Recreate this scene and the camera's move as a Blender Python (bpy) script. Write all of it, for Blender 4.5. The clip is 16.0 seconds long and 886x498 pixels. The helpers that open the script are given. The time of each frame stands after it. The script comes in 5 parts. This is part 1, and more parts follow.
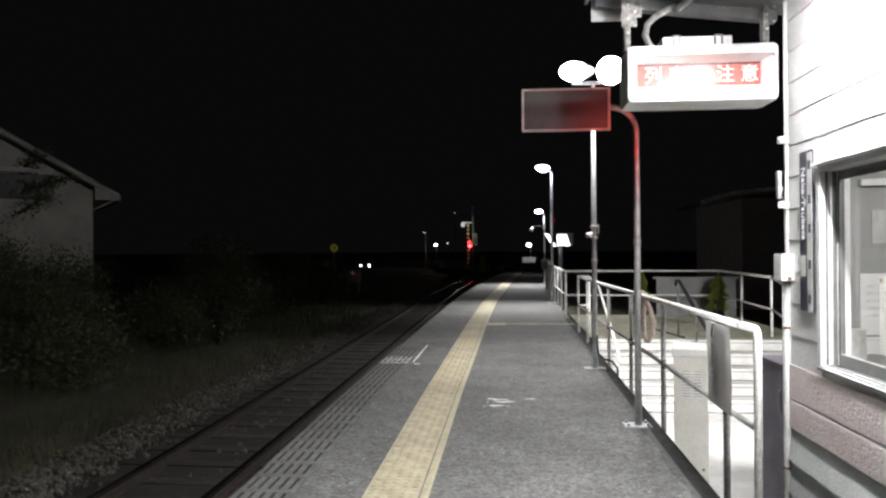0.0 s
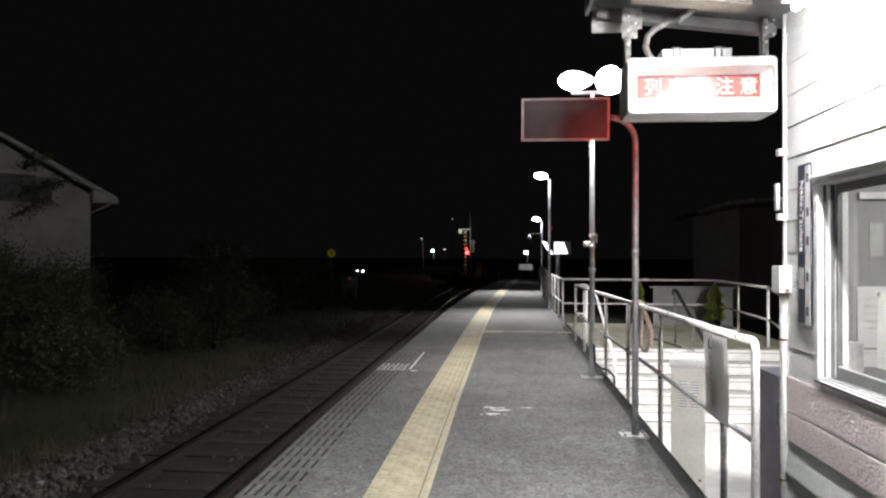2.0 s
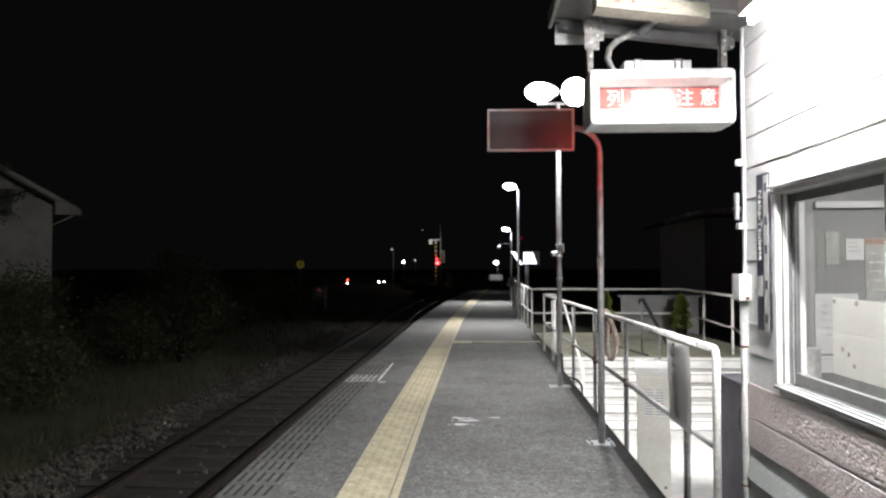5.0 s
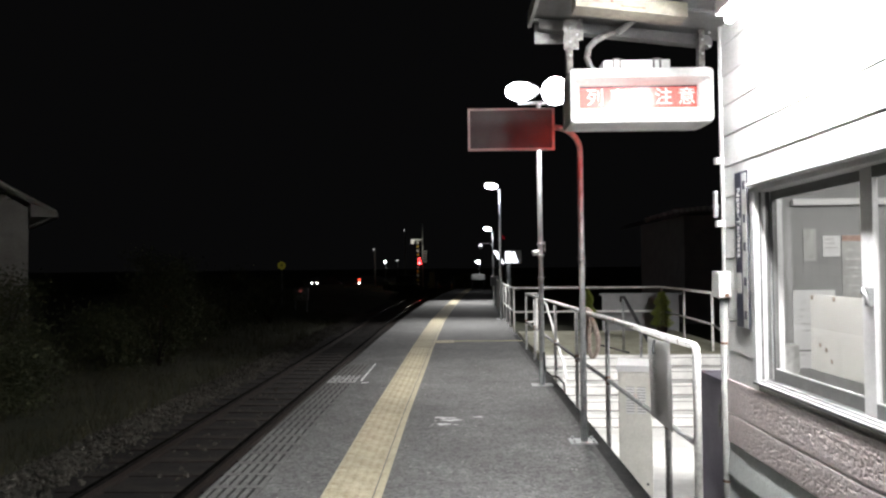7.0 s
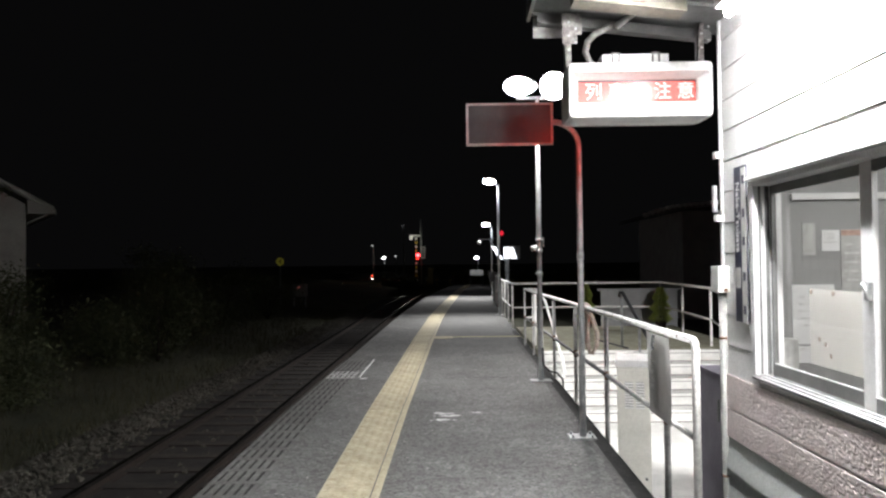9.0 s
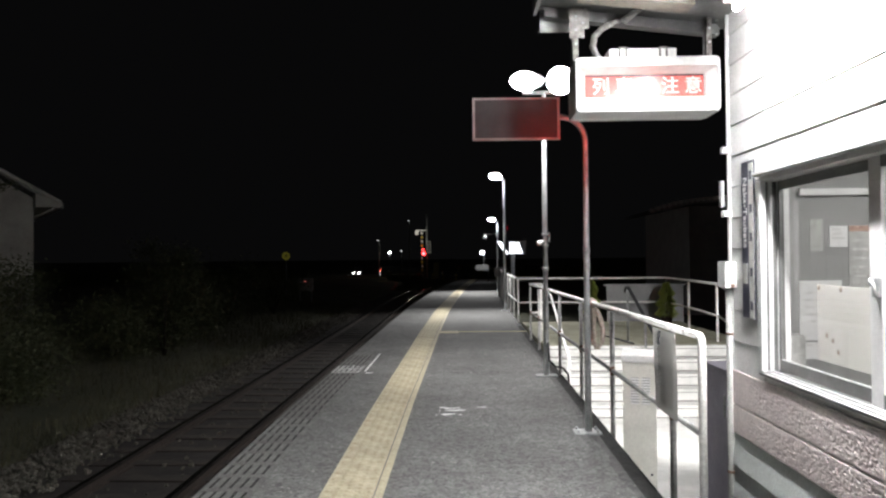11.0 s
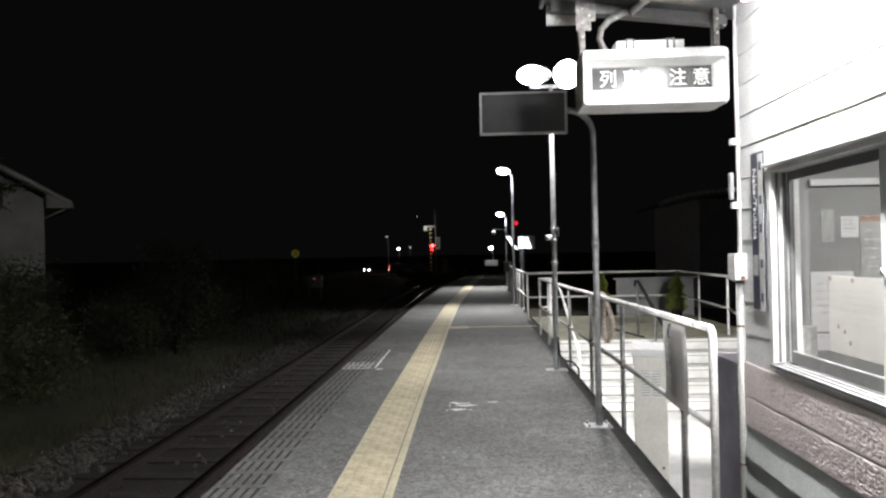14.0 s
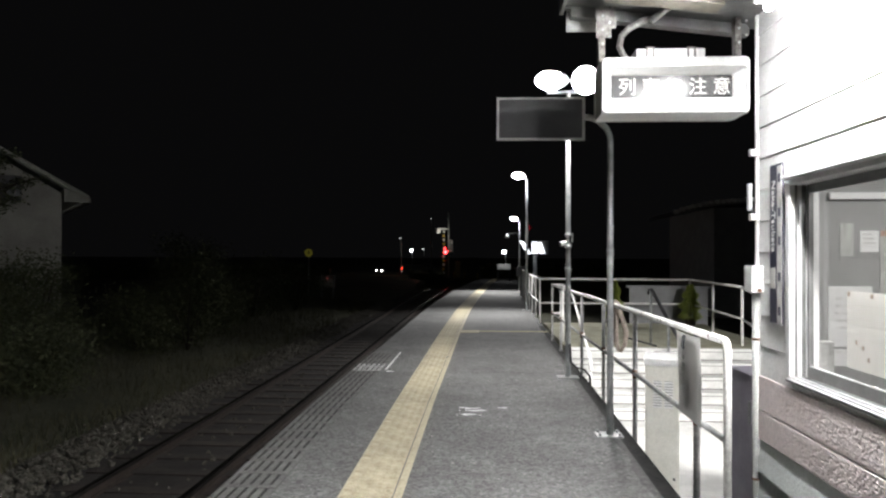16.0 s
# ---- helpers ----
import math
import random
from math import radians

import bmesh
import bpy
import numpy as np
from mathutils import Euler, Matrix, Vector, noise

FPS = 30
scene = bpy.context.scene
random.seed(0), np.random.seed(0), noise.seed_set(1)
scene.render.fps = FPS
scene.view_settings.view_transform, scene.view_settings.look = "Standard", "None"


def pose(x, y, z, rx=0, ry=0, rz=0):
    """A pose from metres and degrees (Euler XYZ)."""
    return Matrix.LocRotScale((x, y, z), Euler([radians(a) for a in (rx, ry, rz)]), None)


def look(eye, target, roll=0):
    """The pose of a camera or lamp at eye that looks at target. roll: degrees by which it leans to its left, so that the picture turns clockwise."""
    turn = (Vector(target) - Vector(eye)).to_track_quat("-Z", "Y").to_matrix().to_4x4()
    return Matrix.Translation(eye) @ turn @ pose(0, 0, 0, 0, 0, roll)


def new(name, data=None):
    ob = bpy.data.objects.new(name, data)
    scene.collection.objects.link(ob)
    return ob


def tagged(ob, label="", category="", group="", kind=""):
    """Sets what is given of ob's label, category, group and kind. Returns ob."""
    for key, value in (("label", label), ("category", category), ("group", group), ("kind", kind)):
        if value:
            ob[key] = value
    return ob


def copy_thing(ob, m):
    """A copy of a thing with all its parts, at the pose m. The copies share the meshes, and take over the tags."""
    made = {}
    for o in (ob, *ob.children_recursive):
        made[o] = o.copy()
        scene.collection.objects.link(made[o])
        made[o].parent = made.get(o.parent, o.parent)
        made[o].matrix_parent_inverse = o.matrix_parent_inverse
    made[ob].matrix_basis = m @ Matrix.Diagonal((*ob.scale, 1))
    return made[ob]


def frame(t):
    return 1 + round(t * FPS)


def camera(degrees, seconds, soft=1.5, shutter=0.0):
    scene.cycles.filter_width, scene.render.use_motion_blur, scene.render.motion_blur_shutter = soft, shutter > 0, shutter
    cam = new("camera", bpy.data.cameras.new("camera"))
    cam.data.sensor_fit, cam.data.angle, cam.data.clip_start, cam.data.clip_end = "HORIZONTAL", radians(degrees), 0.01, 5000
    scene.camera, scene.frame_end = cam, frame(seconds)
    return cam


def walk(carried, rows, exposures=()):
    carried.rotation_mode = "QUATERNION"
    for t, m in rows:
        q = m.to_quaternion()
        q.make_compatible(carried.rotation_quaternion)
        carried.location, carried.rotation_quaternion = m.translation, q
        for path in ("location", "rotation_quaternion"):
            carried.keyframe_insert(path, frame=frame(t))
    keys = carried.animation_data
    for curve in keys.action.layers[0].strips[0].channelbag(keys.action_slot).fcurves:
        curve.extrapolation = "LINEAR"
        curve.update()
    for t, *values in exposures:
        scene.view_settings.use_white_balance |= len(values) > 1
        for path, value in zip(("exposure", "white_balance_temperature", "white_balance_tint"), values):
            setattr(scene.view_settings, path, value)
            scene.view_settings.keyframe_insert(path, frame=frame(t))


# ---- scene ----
cam = camera(62.3, 16.0, soft=2.3)
PATH = [
    (0, (0.874, -4.827, 1.476), (0.699, -2.835, 1.479), -0.4),
    (0.5, (0.868, -4.849, 1.48), (0.698, -2.857, 1.486), -0.3),
    (1, (0.86, -4.843, 1.483), (0.691, -2.85, 1.49), -0.0),
    (1.5, (0.856, -4.826, 1.489), (0.685, -2.833, 1.502), 0.3),
    (2, (0.862, -4.835, 1.49), (0.695, -2.842, 1.51), 0.2),
    (2.5, (0.868, -4.837, 1.489), (0.715, -2.843, 1.513), 0.2),
    (3, (0.873, -4.841, 1.486), (0.735, -2.846, 1.516), 0.0),
    (3.5, (0.878, -4.845, 1.491), (0.755, -2.849, 1.531), -0.6),
    (4, (0.885, -4.841, 1.487), (0.772, -2.845, 1.533), -0.6),
    (6.5, (0.901, -4.822, 1.486), (0.858, -2.823, 1.536), -0.1),
    (7, (0.899, -4.822, 1.487), (0.861, -2.823, 1.535), -0.6),
    (7.5, (0.899, -4.82, 1.483), (0.864, -2.821, 1.53), -0.7),
    (8, (0.898, -4.815, 1.483), (0.866, -2.816, 1.526), -0.5),
    (8.5, (0.899, -4.807, 1.481), (0.868, -2.808, 1.521), -0.4),
    (9, (0.899, -4.809, 1.482), (0.865, -2.81, 1.519), -0.7),
    (11.5, (0.897, -4.806, 1.482), (0.846, -2.807, 1.503), -0.5),
    (12, (0.897, -4.809, 1.482), (0.845, -2.809, 1.502), -0.6),
    (12.5, (0.898, -4.808, 1.482), (0.841, -2.809, 1.5), -1.1),
    (13, (0.902, -4.808, 1.481), (0.84, -2.809, 1.496), -1.4),
    (13.5, (0.902, -4.81, 1.483), (0.838, -2.811, 1.497), -1.6),
    (14, (0.899, -4.805, 1.478), (0.825, -2.806, 1.49), -1.2),
    (14.5, (0.9, -4.799, 1.479), (0.817, -2.801, 1.49), -0.6),
    (15, (0.896, -4.811, 1.481), (0.806, -2.813, 1.491), -0.4),
    (15.5, (0.894, -4.804, 1.487), (0.798, -2.806, 1.497), -0.1),
    (16, (0.891, -4.791, 1.492), (0.782, -2.794, 1.511), 0.2),
]
walk(cam, [(t, look(eye, target, roll)) for t, eye, target, roll in PATH], [(0, 0.12), (3.5, 0.1), (7, 0.0), (13, 0.02), (16, 0.08)])

# ---- light and exposure ----
world = bpy.data.worlds.new("night_sky")
scene.world = world
world.use_nodes = True
world.node_tree.nodes["Background"].inputs[0].default_value = (0.4, 0.395, 0.42, 1)
world.node_tree.nodes["Background"].inputs[1].default_value = 0.006


def lamp(name, kind, place, target, watts, size=0.3, colour=(1, 1, 1), angle=None, size_y=None):
    data = bpy.data.lights.new(name, kind)
    data.energy, data.color = watts, colour
    if kind == "AREA":
        data.shape, data.size = "RECTANGLE", size
        data.size_y = size_y or size
        if angle:
            data.spread = radians(angle)
    else:
        data.shadow_soft_size = size
    if kind == "SPOT":
        data.spot_size, data.spot_blend = radians(angle), 0.6
    ob = new(name, data)
    ob.matrix_world = look(place, target)
    return ob


COOL = (0.95, 0.97, 1.0)
WARM = (0.99, 0.98, 0.97)
# twin floodlights on the second pole
lamp("floodlight_beam", "AREA", (1.72, 4.46, 3.55), (1.0, 6.2, 0), 76, 0.28, WARM, 104)
lamp("floodlight_beam", "AREA", (2.16, 4.05, 3.62), (1.5, 1.9, 0), 72, 0.28, WARM, 112)
# platform lamps further on
lamp("platform_lamp_beam", "AREA", (1.66, 15.2, 3.6), (1.1, 13.4, 0), 145, 0.3, WARM, 104)
lamp("platform_lamp_beam", "AREA", (1.95, 26.75, 3.05), (1.2, 25, 0), 150, 0.3, WARM, 104)
# lamp of the level crossing
lamp("crossing_lamp_beam", "POINT", (-4.1, 68.4, 4.3), (0, 0, 0), 60, 0.2, (1, 0.98, 0.85))
# small lamp over the board at the platform end
lamp("board_lamp_beam", "POINT", (2.16, 38.9, 1.6), (0, 0, 0), 14, 0.05, COOL)
# lamp on the gable end over the steps
lamp("gable_lamp_beam", "SPOT", (5.1, 0.66, 2.6), (4.3, 6.2, -0.6), 3300, 0.15, WARM, 54)
# ceiling lamp of the waiting room
lamp("room_lamp_beam", "AREA", (3.6, -2.0, 2.5), (3.6, -2.0, 0), 70, 0.9, WARM)


# ---- materials ----
def material(name, a, b, scale=4.0, rough=0.7, metal=0.0, bump=0.0, fine=60.0, grain=0.25, island=0.0, rough2=None):
    """Two colours mixed by patches at one scale and grain at another."""
    m = bpy.data.materials.new(name)
    m.use_nodes = True
    n, l = m.node_tree.nodes, m.node_tree.links
    s = n["Principled BSDF"]
    co = n.new("ShaderNodeTexCoord")
    big, small = n.new("ShaderNodeTexNoise"), n.new("ShaderNodeTexNoise")
    big.inputs["Scale"].default_value, big.inputs["Detail"].default_value, big.inputs["Roughness"].default_value = scale, 5, 0.62
    small.inputs["Scale"].default_value, small.inputs["Detail"].default_value = fine, 3
    for t in (big, small):
        l.new(co.outputs["Object"], t.inputs["Vector"])
    ramp = n.new("ShaderNodeValToRGB")
    ramp.color_ramp.elements[0].position, ramp.color_ramp.elements[1].position = 0.36, 0.66
    ramp.color_ramp.elements[0].color, ramp.color_ramp.elements[1].color = (*a, 1), (*b, 1)
    l.new(big.outputs["Fac"], ramp.inputs["Fac"])
    mix = n.new("ShaderNodeMix")
    mix.data_type, mix.blend_type = "RGBA", "MULTIPLY"
    mix.inputs["Factor"].default_value = 1.0
    tone = n.new("ShaderNodeMapRange")
    tone.inputs["From Min"].default_value, tone.inputs["From Max"].default_value = 0.3, 0.7
    tone.inputs["To Min"].default_value, tone.inputs["To Max"].default_value = 1 - grain, 1 + grain
    l.new(small.outputs["Fac"], tone.inputs["Value"])
    l.new(ramp.outputs["Color"], mix.inputs["A"])
    l.new(tone.outputs["Result"], mix.inputs["B"])
    out = mix.outputs["Result"]
    if island:
        info, vary, mul = n.new("ShaderNodeObjectInfo"), n.new("ShaderNodeMapRange"), n.new("ShaderNodeMix")
        vary.inputs["To Min"].default_value, vary.inputs["To Max"].default_value = 1 - island, 1 + island
        l.new(info.outputs["Random"], vary.inputs["Value"])
        mul.data_type, mul.blend_type = "RGBA", "MULTIPLY"
        mul.inputs["Factor"].default_value = 1.0
        l.new(out, mul.inputs["A"])
        l.new(vary.outputs["Result"], mul.inputs["B"])
        out = mul.outputs["Result"]
    l.new(out, s.inputs["Base Color"])
    s.inputs["Metallic"].default_value, s.inputs["Roughness"].default_value = metal, rough
    if rough2 is not None:
        r = n.new("ShaderNodeMapRange")
        r.inputs["To Min"].default_value, r.inputs["To Max"].default_value = rough, rough2
        l.new(big.outputs["Fac"], r.inputs["Value"])
        l.new(r.outputs["Result"], s.inputs["Roughness"])
    if bump:
        bp = n.new("ShaderNodeBump")
        bp.inputs["Strength"].default_value, bp.inputs["Distance"].default_value = bump, 0.01
        l.new(small.outputs["Fac"], bp.inputs["Height"])
        l.new(bp.outputs["Normal"], s.inputs["Normal"])
    return m


def glowing(name, colour, strength):
    m = bpy.data.materials.new(name)
    m.use_nodes = True
    s = m.node_tree.nodes["Principled BSDF"]
    s.inputs["Base Color"].default_value = (*[c * 0.5 for c in colour], 1)
    s.inputs["Emission Color"].default_value, s.inputs["Emission Strength"].default_value = (*colour, 1), strength
    return m


def clear_glass(name, rough=0.02):
    m = bpy.data.materials.new(name)
    m.use_nodes = True
    n, l = m.node_tree.nodes, m.node_tree.links
    n.remove(n["Principled BSDF"])
    gloss, through_, mix = n.new("ShaderNodeBsdfGlossy"), n.new("ShaderNodeBsdfTransparent"), n.new("ShaderNodeMixShader")
    gloss.inputs["Roughness"].default_value, mix.inputs[0].default_value = rough, 0.05
    through_.inputs["Color"].default_value = (0.92, 0.92, 0.915, 1)
    l.new(through_.outputs[0], mix.inputs[1])
    l.new(gloss.outputs[0], mix.inputs[2])
    l.new(mix.outputs[0], n["Material Output"].inputs["Surface"])
    return m


def asphalt_material():
    """Worn asphalt: stone flecks, finer grain and broad stains."""
    m = material("worn_asphalt", (0.09, 0.0895, 0.087), (0.132, 0.131, 0.128), 1.3, 0.92, 0, 0, 140, 0.3)
    n, l = m.node_tree.nodes, m.node_tree.links
    s = n["Principled BSDF"]
    before = s.inputs["Base Color"].links[0].from_socket
    co, vor, spot = n.new("ShaderNodeTexCoord"), n.new("ShaderNodeTexVoronoi"), n.new("ShaderNodeTexNoise")
    vor.inputs["Scale"].default_value = 52
    spot.inputs["Scale"].default_value, spot.inputs["Detail"].default_value, spot.inputs["Roughness"].default_value = 38, 3, 0.55
    l.new(co.outputs["Object"], vor.inputs["Vector"])
    l.new(co.outputs["Object"], spot.inputs["Vector"])
    cell, blot = n.new("ShaderNodeSeparateColor"), n.new("ShaderNodeMapRange")
    l.new(vor.outputs["Color"], cell.inputs[0])
    fleck = n.new("ShaderNodeMapRange")
    fleck.inputs["To Min"].default_value, fleck.inputs["To Max"].default_value = 0.6, 1.42
    l.new(cell.outputs[0], fleck.inputs["Value"])
    blot.inputs["From Min"].default_value, blot.inputs["From Max"].default_value = 0.35, 0.42
    blot.inputs["To Min"].default_value, blot.inputs["To Max"].default_value = 0.5, 1.04
    l.new(spot.outputs["Fac"], blot.inputs["Value"])
    mul = n.new("ShaderNodeMath")
    mul.operation = "MULTIPLY"
    l.new(fleck.outputs[0], mul.inputs[0])
    l.new(blot.outputs[0], mul.inputs[1])
    # soft hand-sized patches, some paler, some darker
    patch, tone, both = n.new("ShaderNodeTexNoise"), n.new("ShaderNodeMapRange"), n.new("ShaderNodeMath")
    patch.inputs["Scale"].default_value, patch.inputs["Detail"].default_value, patch.inputs["Distortion"].default_value = 10.0, 4, 0.6
    tone.inputs["From Min"].default_value, tone.inputs["From Max"].default_value = 0.36, 0.64
    tone.inputs["To Min"].default_value, tone.inputs["To Max"].default_value = 0.88, 1.13
    both.operation = "MULTIPLY"
    l.new(co.outputs["Object"], patch.inputs["Vector"])
    l.new(patch.outputs["Fac"], tone.inputs["Value"])
    l.new(mul.outputs[0], both.inputs[0])
    l.new(tone.outputs[0], both.inputs[1])
    mix = n.new("ShaderNodeMix")
    mix.data_type, mix.blend_type = "RGBA", "MULTIPLY"
    mix.inputs["Factor"].default_value = 1.0
    l.new(before, mix.inputs["A"])
    l.new(both.outputs[0], mix.inputs["B"])
    l.new(mix.outputs["Result"], s.inputs["Base Color"])
    bp = n.new("ShaderNodeBump")
    bp.inputs["Strength"].default_value, bp.inputs["Distance"].default_value = 0.5, 0.008
    l.new(cell.outputs[1], bp.inputs["Height"])
    l.new(bp.outputs["Normal"], s.inputs["Normal"])
    return m


ASPHALT = asphalt_material()
CONCRETE = material("platform_concrete", (0.22, 0.22, 0.21), (0.38, 0.37, 0.35), 3, 0.9, 0, 0.5, 70, 0.25, 0.08)
EDGE_CONCRETE = material("edge_block_concrete", (0.08, 0.079, 0.076), (0.145, 0.143, 0.137), 4, 0.9, 0, 0.6, 60, 0.3, 0.12)
MARGIN_BLACK = material("near_black_margin", (0.006, 0.006, 0.0055), (0.024, 0.023, 0.022), 9, 0.95, 0, 0.5, 80, 0.3)
MARGIN_GREY = material("dark_grey_asphalt", (0.04, 0.04, 0.039), (0.11, 0.109, 0.106), 14, 0.9, 0, 0.5, 90, 0.35)
DARK_JOINT = material("dark_slot", (0.004, 0.004, 0.004), (0.012, 0.011, 0.01), 20, 1.0)
TACTILE = material("yellow_tactile", (0.31, 0.268, 0.178), (0.47, 0.43, 0.315), 8, 0.75, 0, 0.5, 80, 0.2, 0.1)
YELLOW_PAINT = material("faded_yellow_paint", (0.36, 0.32, 0.16), (0.5, 0.45, 0.25), 8, 0.8, 0, 0.3, 60, 0.3)
WORN_WHITE = material("half_gone_white_paint", (0.16, 0.16, 0.155), (0.5, 0.5, 0.49), 16, 0.85, 0, 0.4, 90, 0.4)
WHITE_PAINT_MARK = material("worn_white_paint", (0.5, 0.5, 0.5), (0.75, 0.75, 0.74), 20, 0.8, 0, 0.4, 90, 0.4)
RAIL_STEEL = material("rail_head_steel", (0.3, 0.28, 0.27), (0.45, 0.43, 0.41), 9, 0.24, 1.0, 0, 80, 0.2)
RUST = material("rusty_rail_side", (0.022, 0.015, 0.012), (0.045, 0.031, 0.025), 14, 0.85, 0.2, 0.4, 90, 0.3)
SLEEPER = material("old_sleeper", (0.016, 0.012, 0.01), (0.042, 0.032, 0.026), 4, 0.9, 0, 0.6, 60, 0.3, 0.25)
BALLAST = material("ballast_stone", (0.05, 0.046, 0.038), (0.118, 0.109, 0.09), 3, 0.95, 0, 0.7, 40, 0.4, 0.2)
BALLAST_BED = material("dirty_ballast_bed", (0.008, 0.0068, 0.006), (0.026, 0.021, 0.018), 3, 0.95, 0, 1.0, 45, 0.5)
SOIL = material("grassy_soil", (0.04, 0.042, 0.024), (0.085, 0.083, 0.055), 0.7, 0.95, 0, 0.6, 30, 0.4)
GRASS = material("dry_grass", (0.04, 0.042, 0.02), (0.1, 0.092, 0.045), 2, 0.8, 0, 0, 40, 0.3)
LEAF = material("bush_leaf", (0.05, 0.06, 0.027), (0.11, 0.12, 0.055), 3, 0.7, 0, 0, 40, 0.3)
CONIFER = material("conifer_needle", (0.13, 0.175, 0.03), (0.33, 0.36, 0.085), 18, 0.7, 0, 0, 90, 0.3)
GALVANISED = material("galvanised_steel", (0.33, 0.34, 0.34), (0.5, 0.51, 0.51), 11, 0.5, 0.55, 0.1, 70, 0.15, rough2=0.35)
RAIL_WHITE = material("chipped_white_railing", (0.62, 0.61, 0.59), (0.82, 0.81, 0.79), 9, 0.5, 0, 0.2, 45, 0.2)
# white railing paint with the shade on posts and middle rail in its colour
RAIL_SHADED = material("shaded_railing_paint", (0.24, 0.24, 0.235), (0.42, 0.41, 0.4), 9, 0.55, 0, 0.2, 45, 0.2)
RAIL_RUST = material("railing_rust", (0.1, 0.05, 0.03), (0.2, 0.12, 0.08), 20, 0.9, 0, 0.5, 60, 0.3)
SIDING = material("white_siding", (0.62, 0.62, 0.61), (0.74, 0.74, 0.73), 2.5, 0.65, 0, 0.3, 55, 0.08, 0.03)
TEAL_SIDING = material("grey_green_siding", (0.47, 0.5, 0.485), (0.57, 0.6, 0.585), 3, 0.65, 0, 0.25, 50, 0.1, 0.04)
WHITE_METAL = material("white_enamel", (0.68, 0.68, 0.67), (0.8, 0.8, 0.79), 5, 0.4, 0, 0.05, 40, 0.05)
# recessed aluminium: the shade it lies in is put into the colour
SASH_SHADED = material("shaded_aluminium_sash", (0.12, 0.12, 0.117), (0.17, 0.17, 0.167), 6, 0.4, 0.2, 0.05, 60, 0.08)
ALUMINIUM = material("white_aluminium_sash", (0.6, 0.6, 0.6), (0.72, 0.72, 0.72), 6, 0.35, 0.1, 0.05, 60, 0.06)
BEIGE = material("beige_cabinet_paint", (0.6, 0.59, 0.53), (0.7, 0.69, 0.63), 5, 0.5, 0, 0.1, 50, 0.07)
PURPLE_GREY = material("purple_grey_paint", (0.27, 0.25, 0.31), (0.36, 0.335, 0.4), 5, 0.5, 0, 0.1, 50, 0.1)
DARK_BOARD = material("dark_board_face", (0.02, 0.02, 0.021), (0.035, 0.035, 0.036), 2.2, 0.36, 0, 0.05, 50, 0.1)
HANGER_STEEL = material("rusting_hanger_steel", (0.1, 0.09, 0.085), (0.26, 0.25, 0.24), 25, 0.7, 0.2, 0.3, 90, 0.3)
BOARD_FRAME = material("grey_board_frame", (0.3, 0.3, 0.29), (0.42, 0.42, 0.4), 8, 0.5, 0.3, 0.1, 50, 0.15)
BLACK = material("black_plastic", (0.012, 0.012, 0.013), (0.022, 0.022, 0.024), 8, 0.5)
BLACK_METAL = material("black_handrail", (0.02, 0.02, 0.022), (0.04, 0.04, 0.042), 8, 0.4)
NAVY = material("navy_enamel", (0.018, 0.019, 0.038), (0.032, 0.033, 0.058), 5, 0.35)
STEP_SHADE = material("step_shade", (0.1, 0.1, 0.095), (0.22, 0.215, 0.2), 7, 0.95, 0, 0.3, 60, 0.3)
STEP_CONCRETE = material("pale_step_concrete", (0.5, 0.5, 0.48), (0.66, 0.65, 0.63), 3, 0.85, 0, 0.4, 60, 0.12)
DECK = material("mossy_deck_concrete", (0.3, 0.29, 0.21), (0.42, 0.41, 0.31), 3, 0.9, 0, 0.4, 60, 0.2)
PANEL_GREY = material("grey_panel", (0.21, 0.21, 0.215), (0.28, 0.28, 0.285), 2, 0.6, 0, 0.05, 40, 0.06)
NOTICE = material("weathered_notice_sheet", (0.42, 0.42, 0.4), (0.58, 0.58, 0.56), 6, 0.6, 0, 0.1, 50, 0.1)
INK = material("grey_ink", (0.08, 0.08, 0.09), (0.14, 0.14, 0.15), 30, 0.8)
FAINT_INK = material("faded_print", (0.58, 0.58, 0.57), (0.72, 0.71, 0.7), 30, 0.8)
RED_INK = material("faded_red_print", (0.5, 0.33, 0.27), (0.6, 0.42, 0.35), 30, 0.8)
def thin_paper(name, colour):
    m = material(name, colour, tuple(min(1, c * 1.12) for c in colour), 7, 0.8, 0, 0, 40, 0.06)
    n, l = m.node_tree.nodes, m.node_tree.links
    t, mix = n.new("ShaderNodeBsdfTranslucent"), n.new("ShaderNodeMixShader")
    t.inputs["Color"].default_value, mix.inputs[0].default_value = (*colour, 1), 0.55
    l.new(n["Principled BSDF"].outputs[0], mix.inputs[1])
    l.new(t.outputs[0], mix.inputs[2])
    l.new(mix.outputs[0], n["Material Output"].inputs["Surface"])
    return m


PALE_INK = thin_paper("washed_out_print", (0.7, 0.69, 0.665))
GREY_PAPER = thin_paper("sun_greyed_sheet", (0.46, 0.455, 0.44))
THIN_PAPER = thin_paper("thin_notice_paper", (0.82, 0.81, 0.785))
PAPER = material("white_paper", (0.78, 0.78, 0.78), (0.86, 0.86, 0.85), 6, 0.8, 0, 0, 40, 0.04)
INTERIOR = material("interior_wall", (0.3, 0.3, 0.295), (0.37, 0.37, 0.365), 2, 0.8, 0, 0.1, 40, 0.05)
ROPE = material("tan_cloth", (0.36, 0.3, 0.25), (0.52, 0.44, 0.38), 30, 0.95, 0, 0.6, 120, 0.3)
CREAM = material("cream_box_beam", (0.13, 0.12, 0.096), (0.21, 0.193, 0.155), 6, 0.6, 0, 0.2, 40, 0.15)
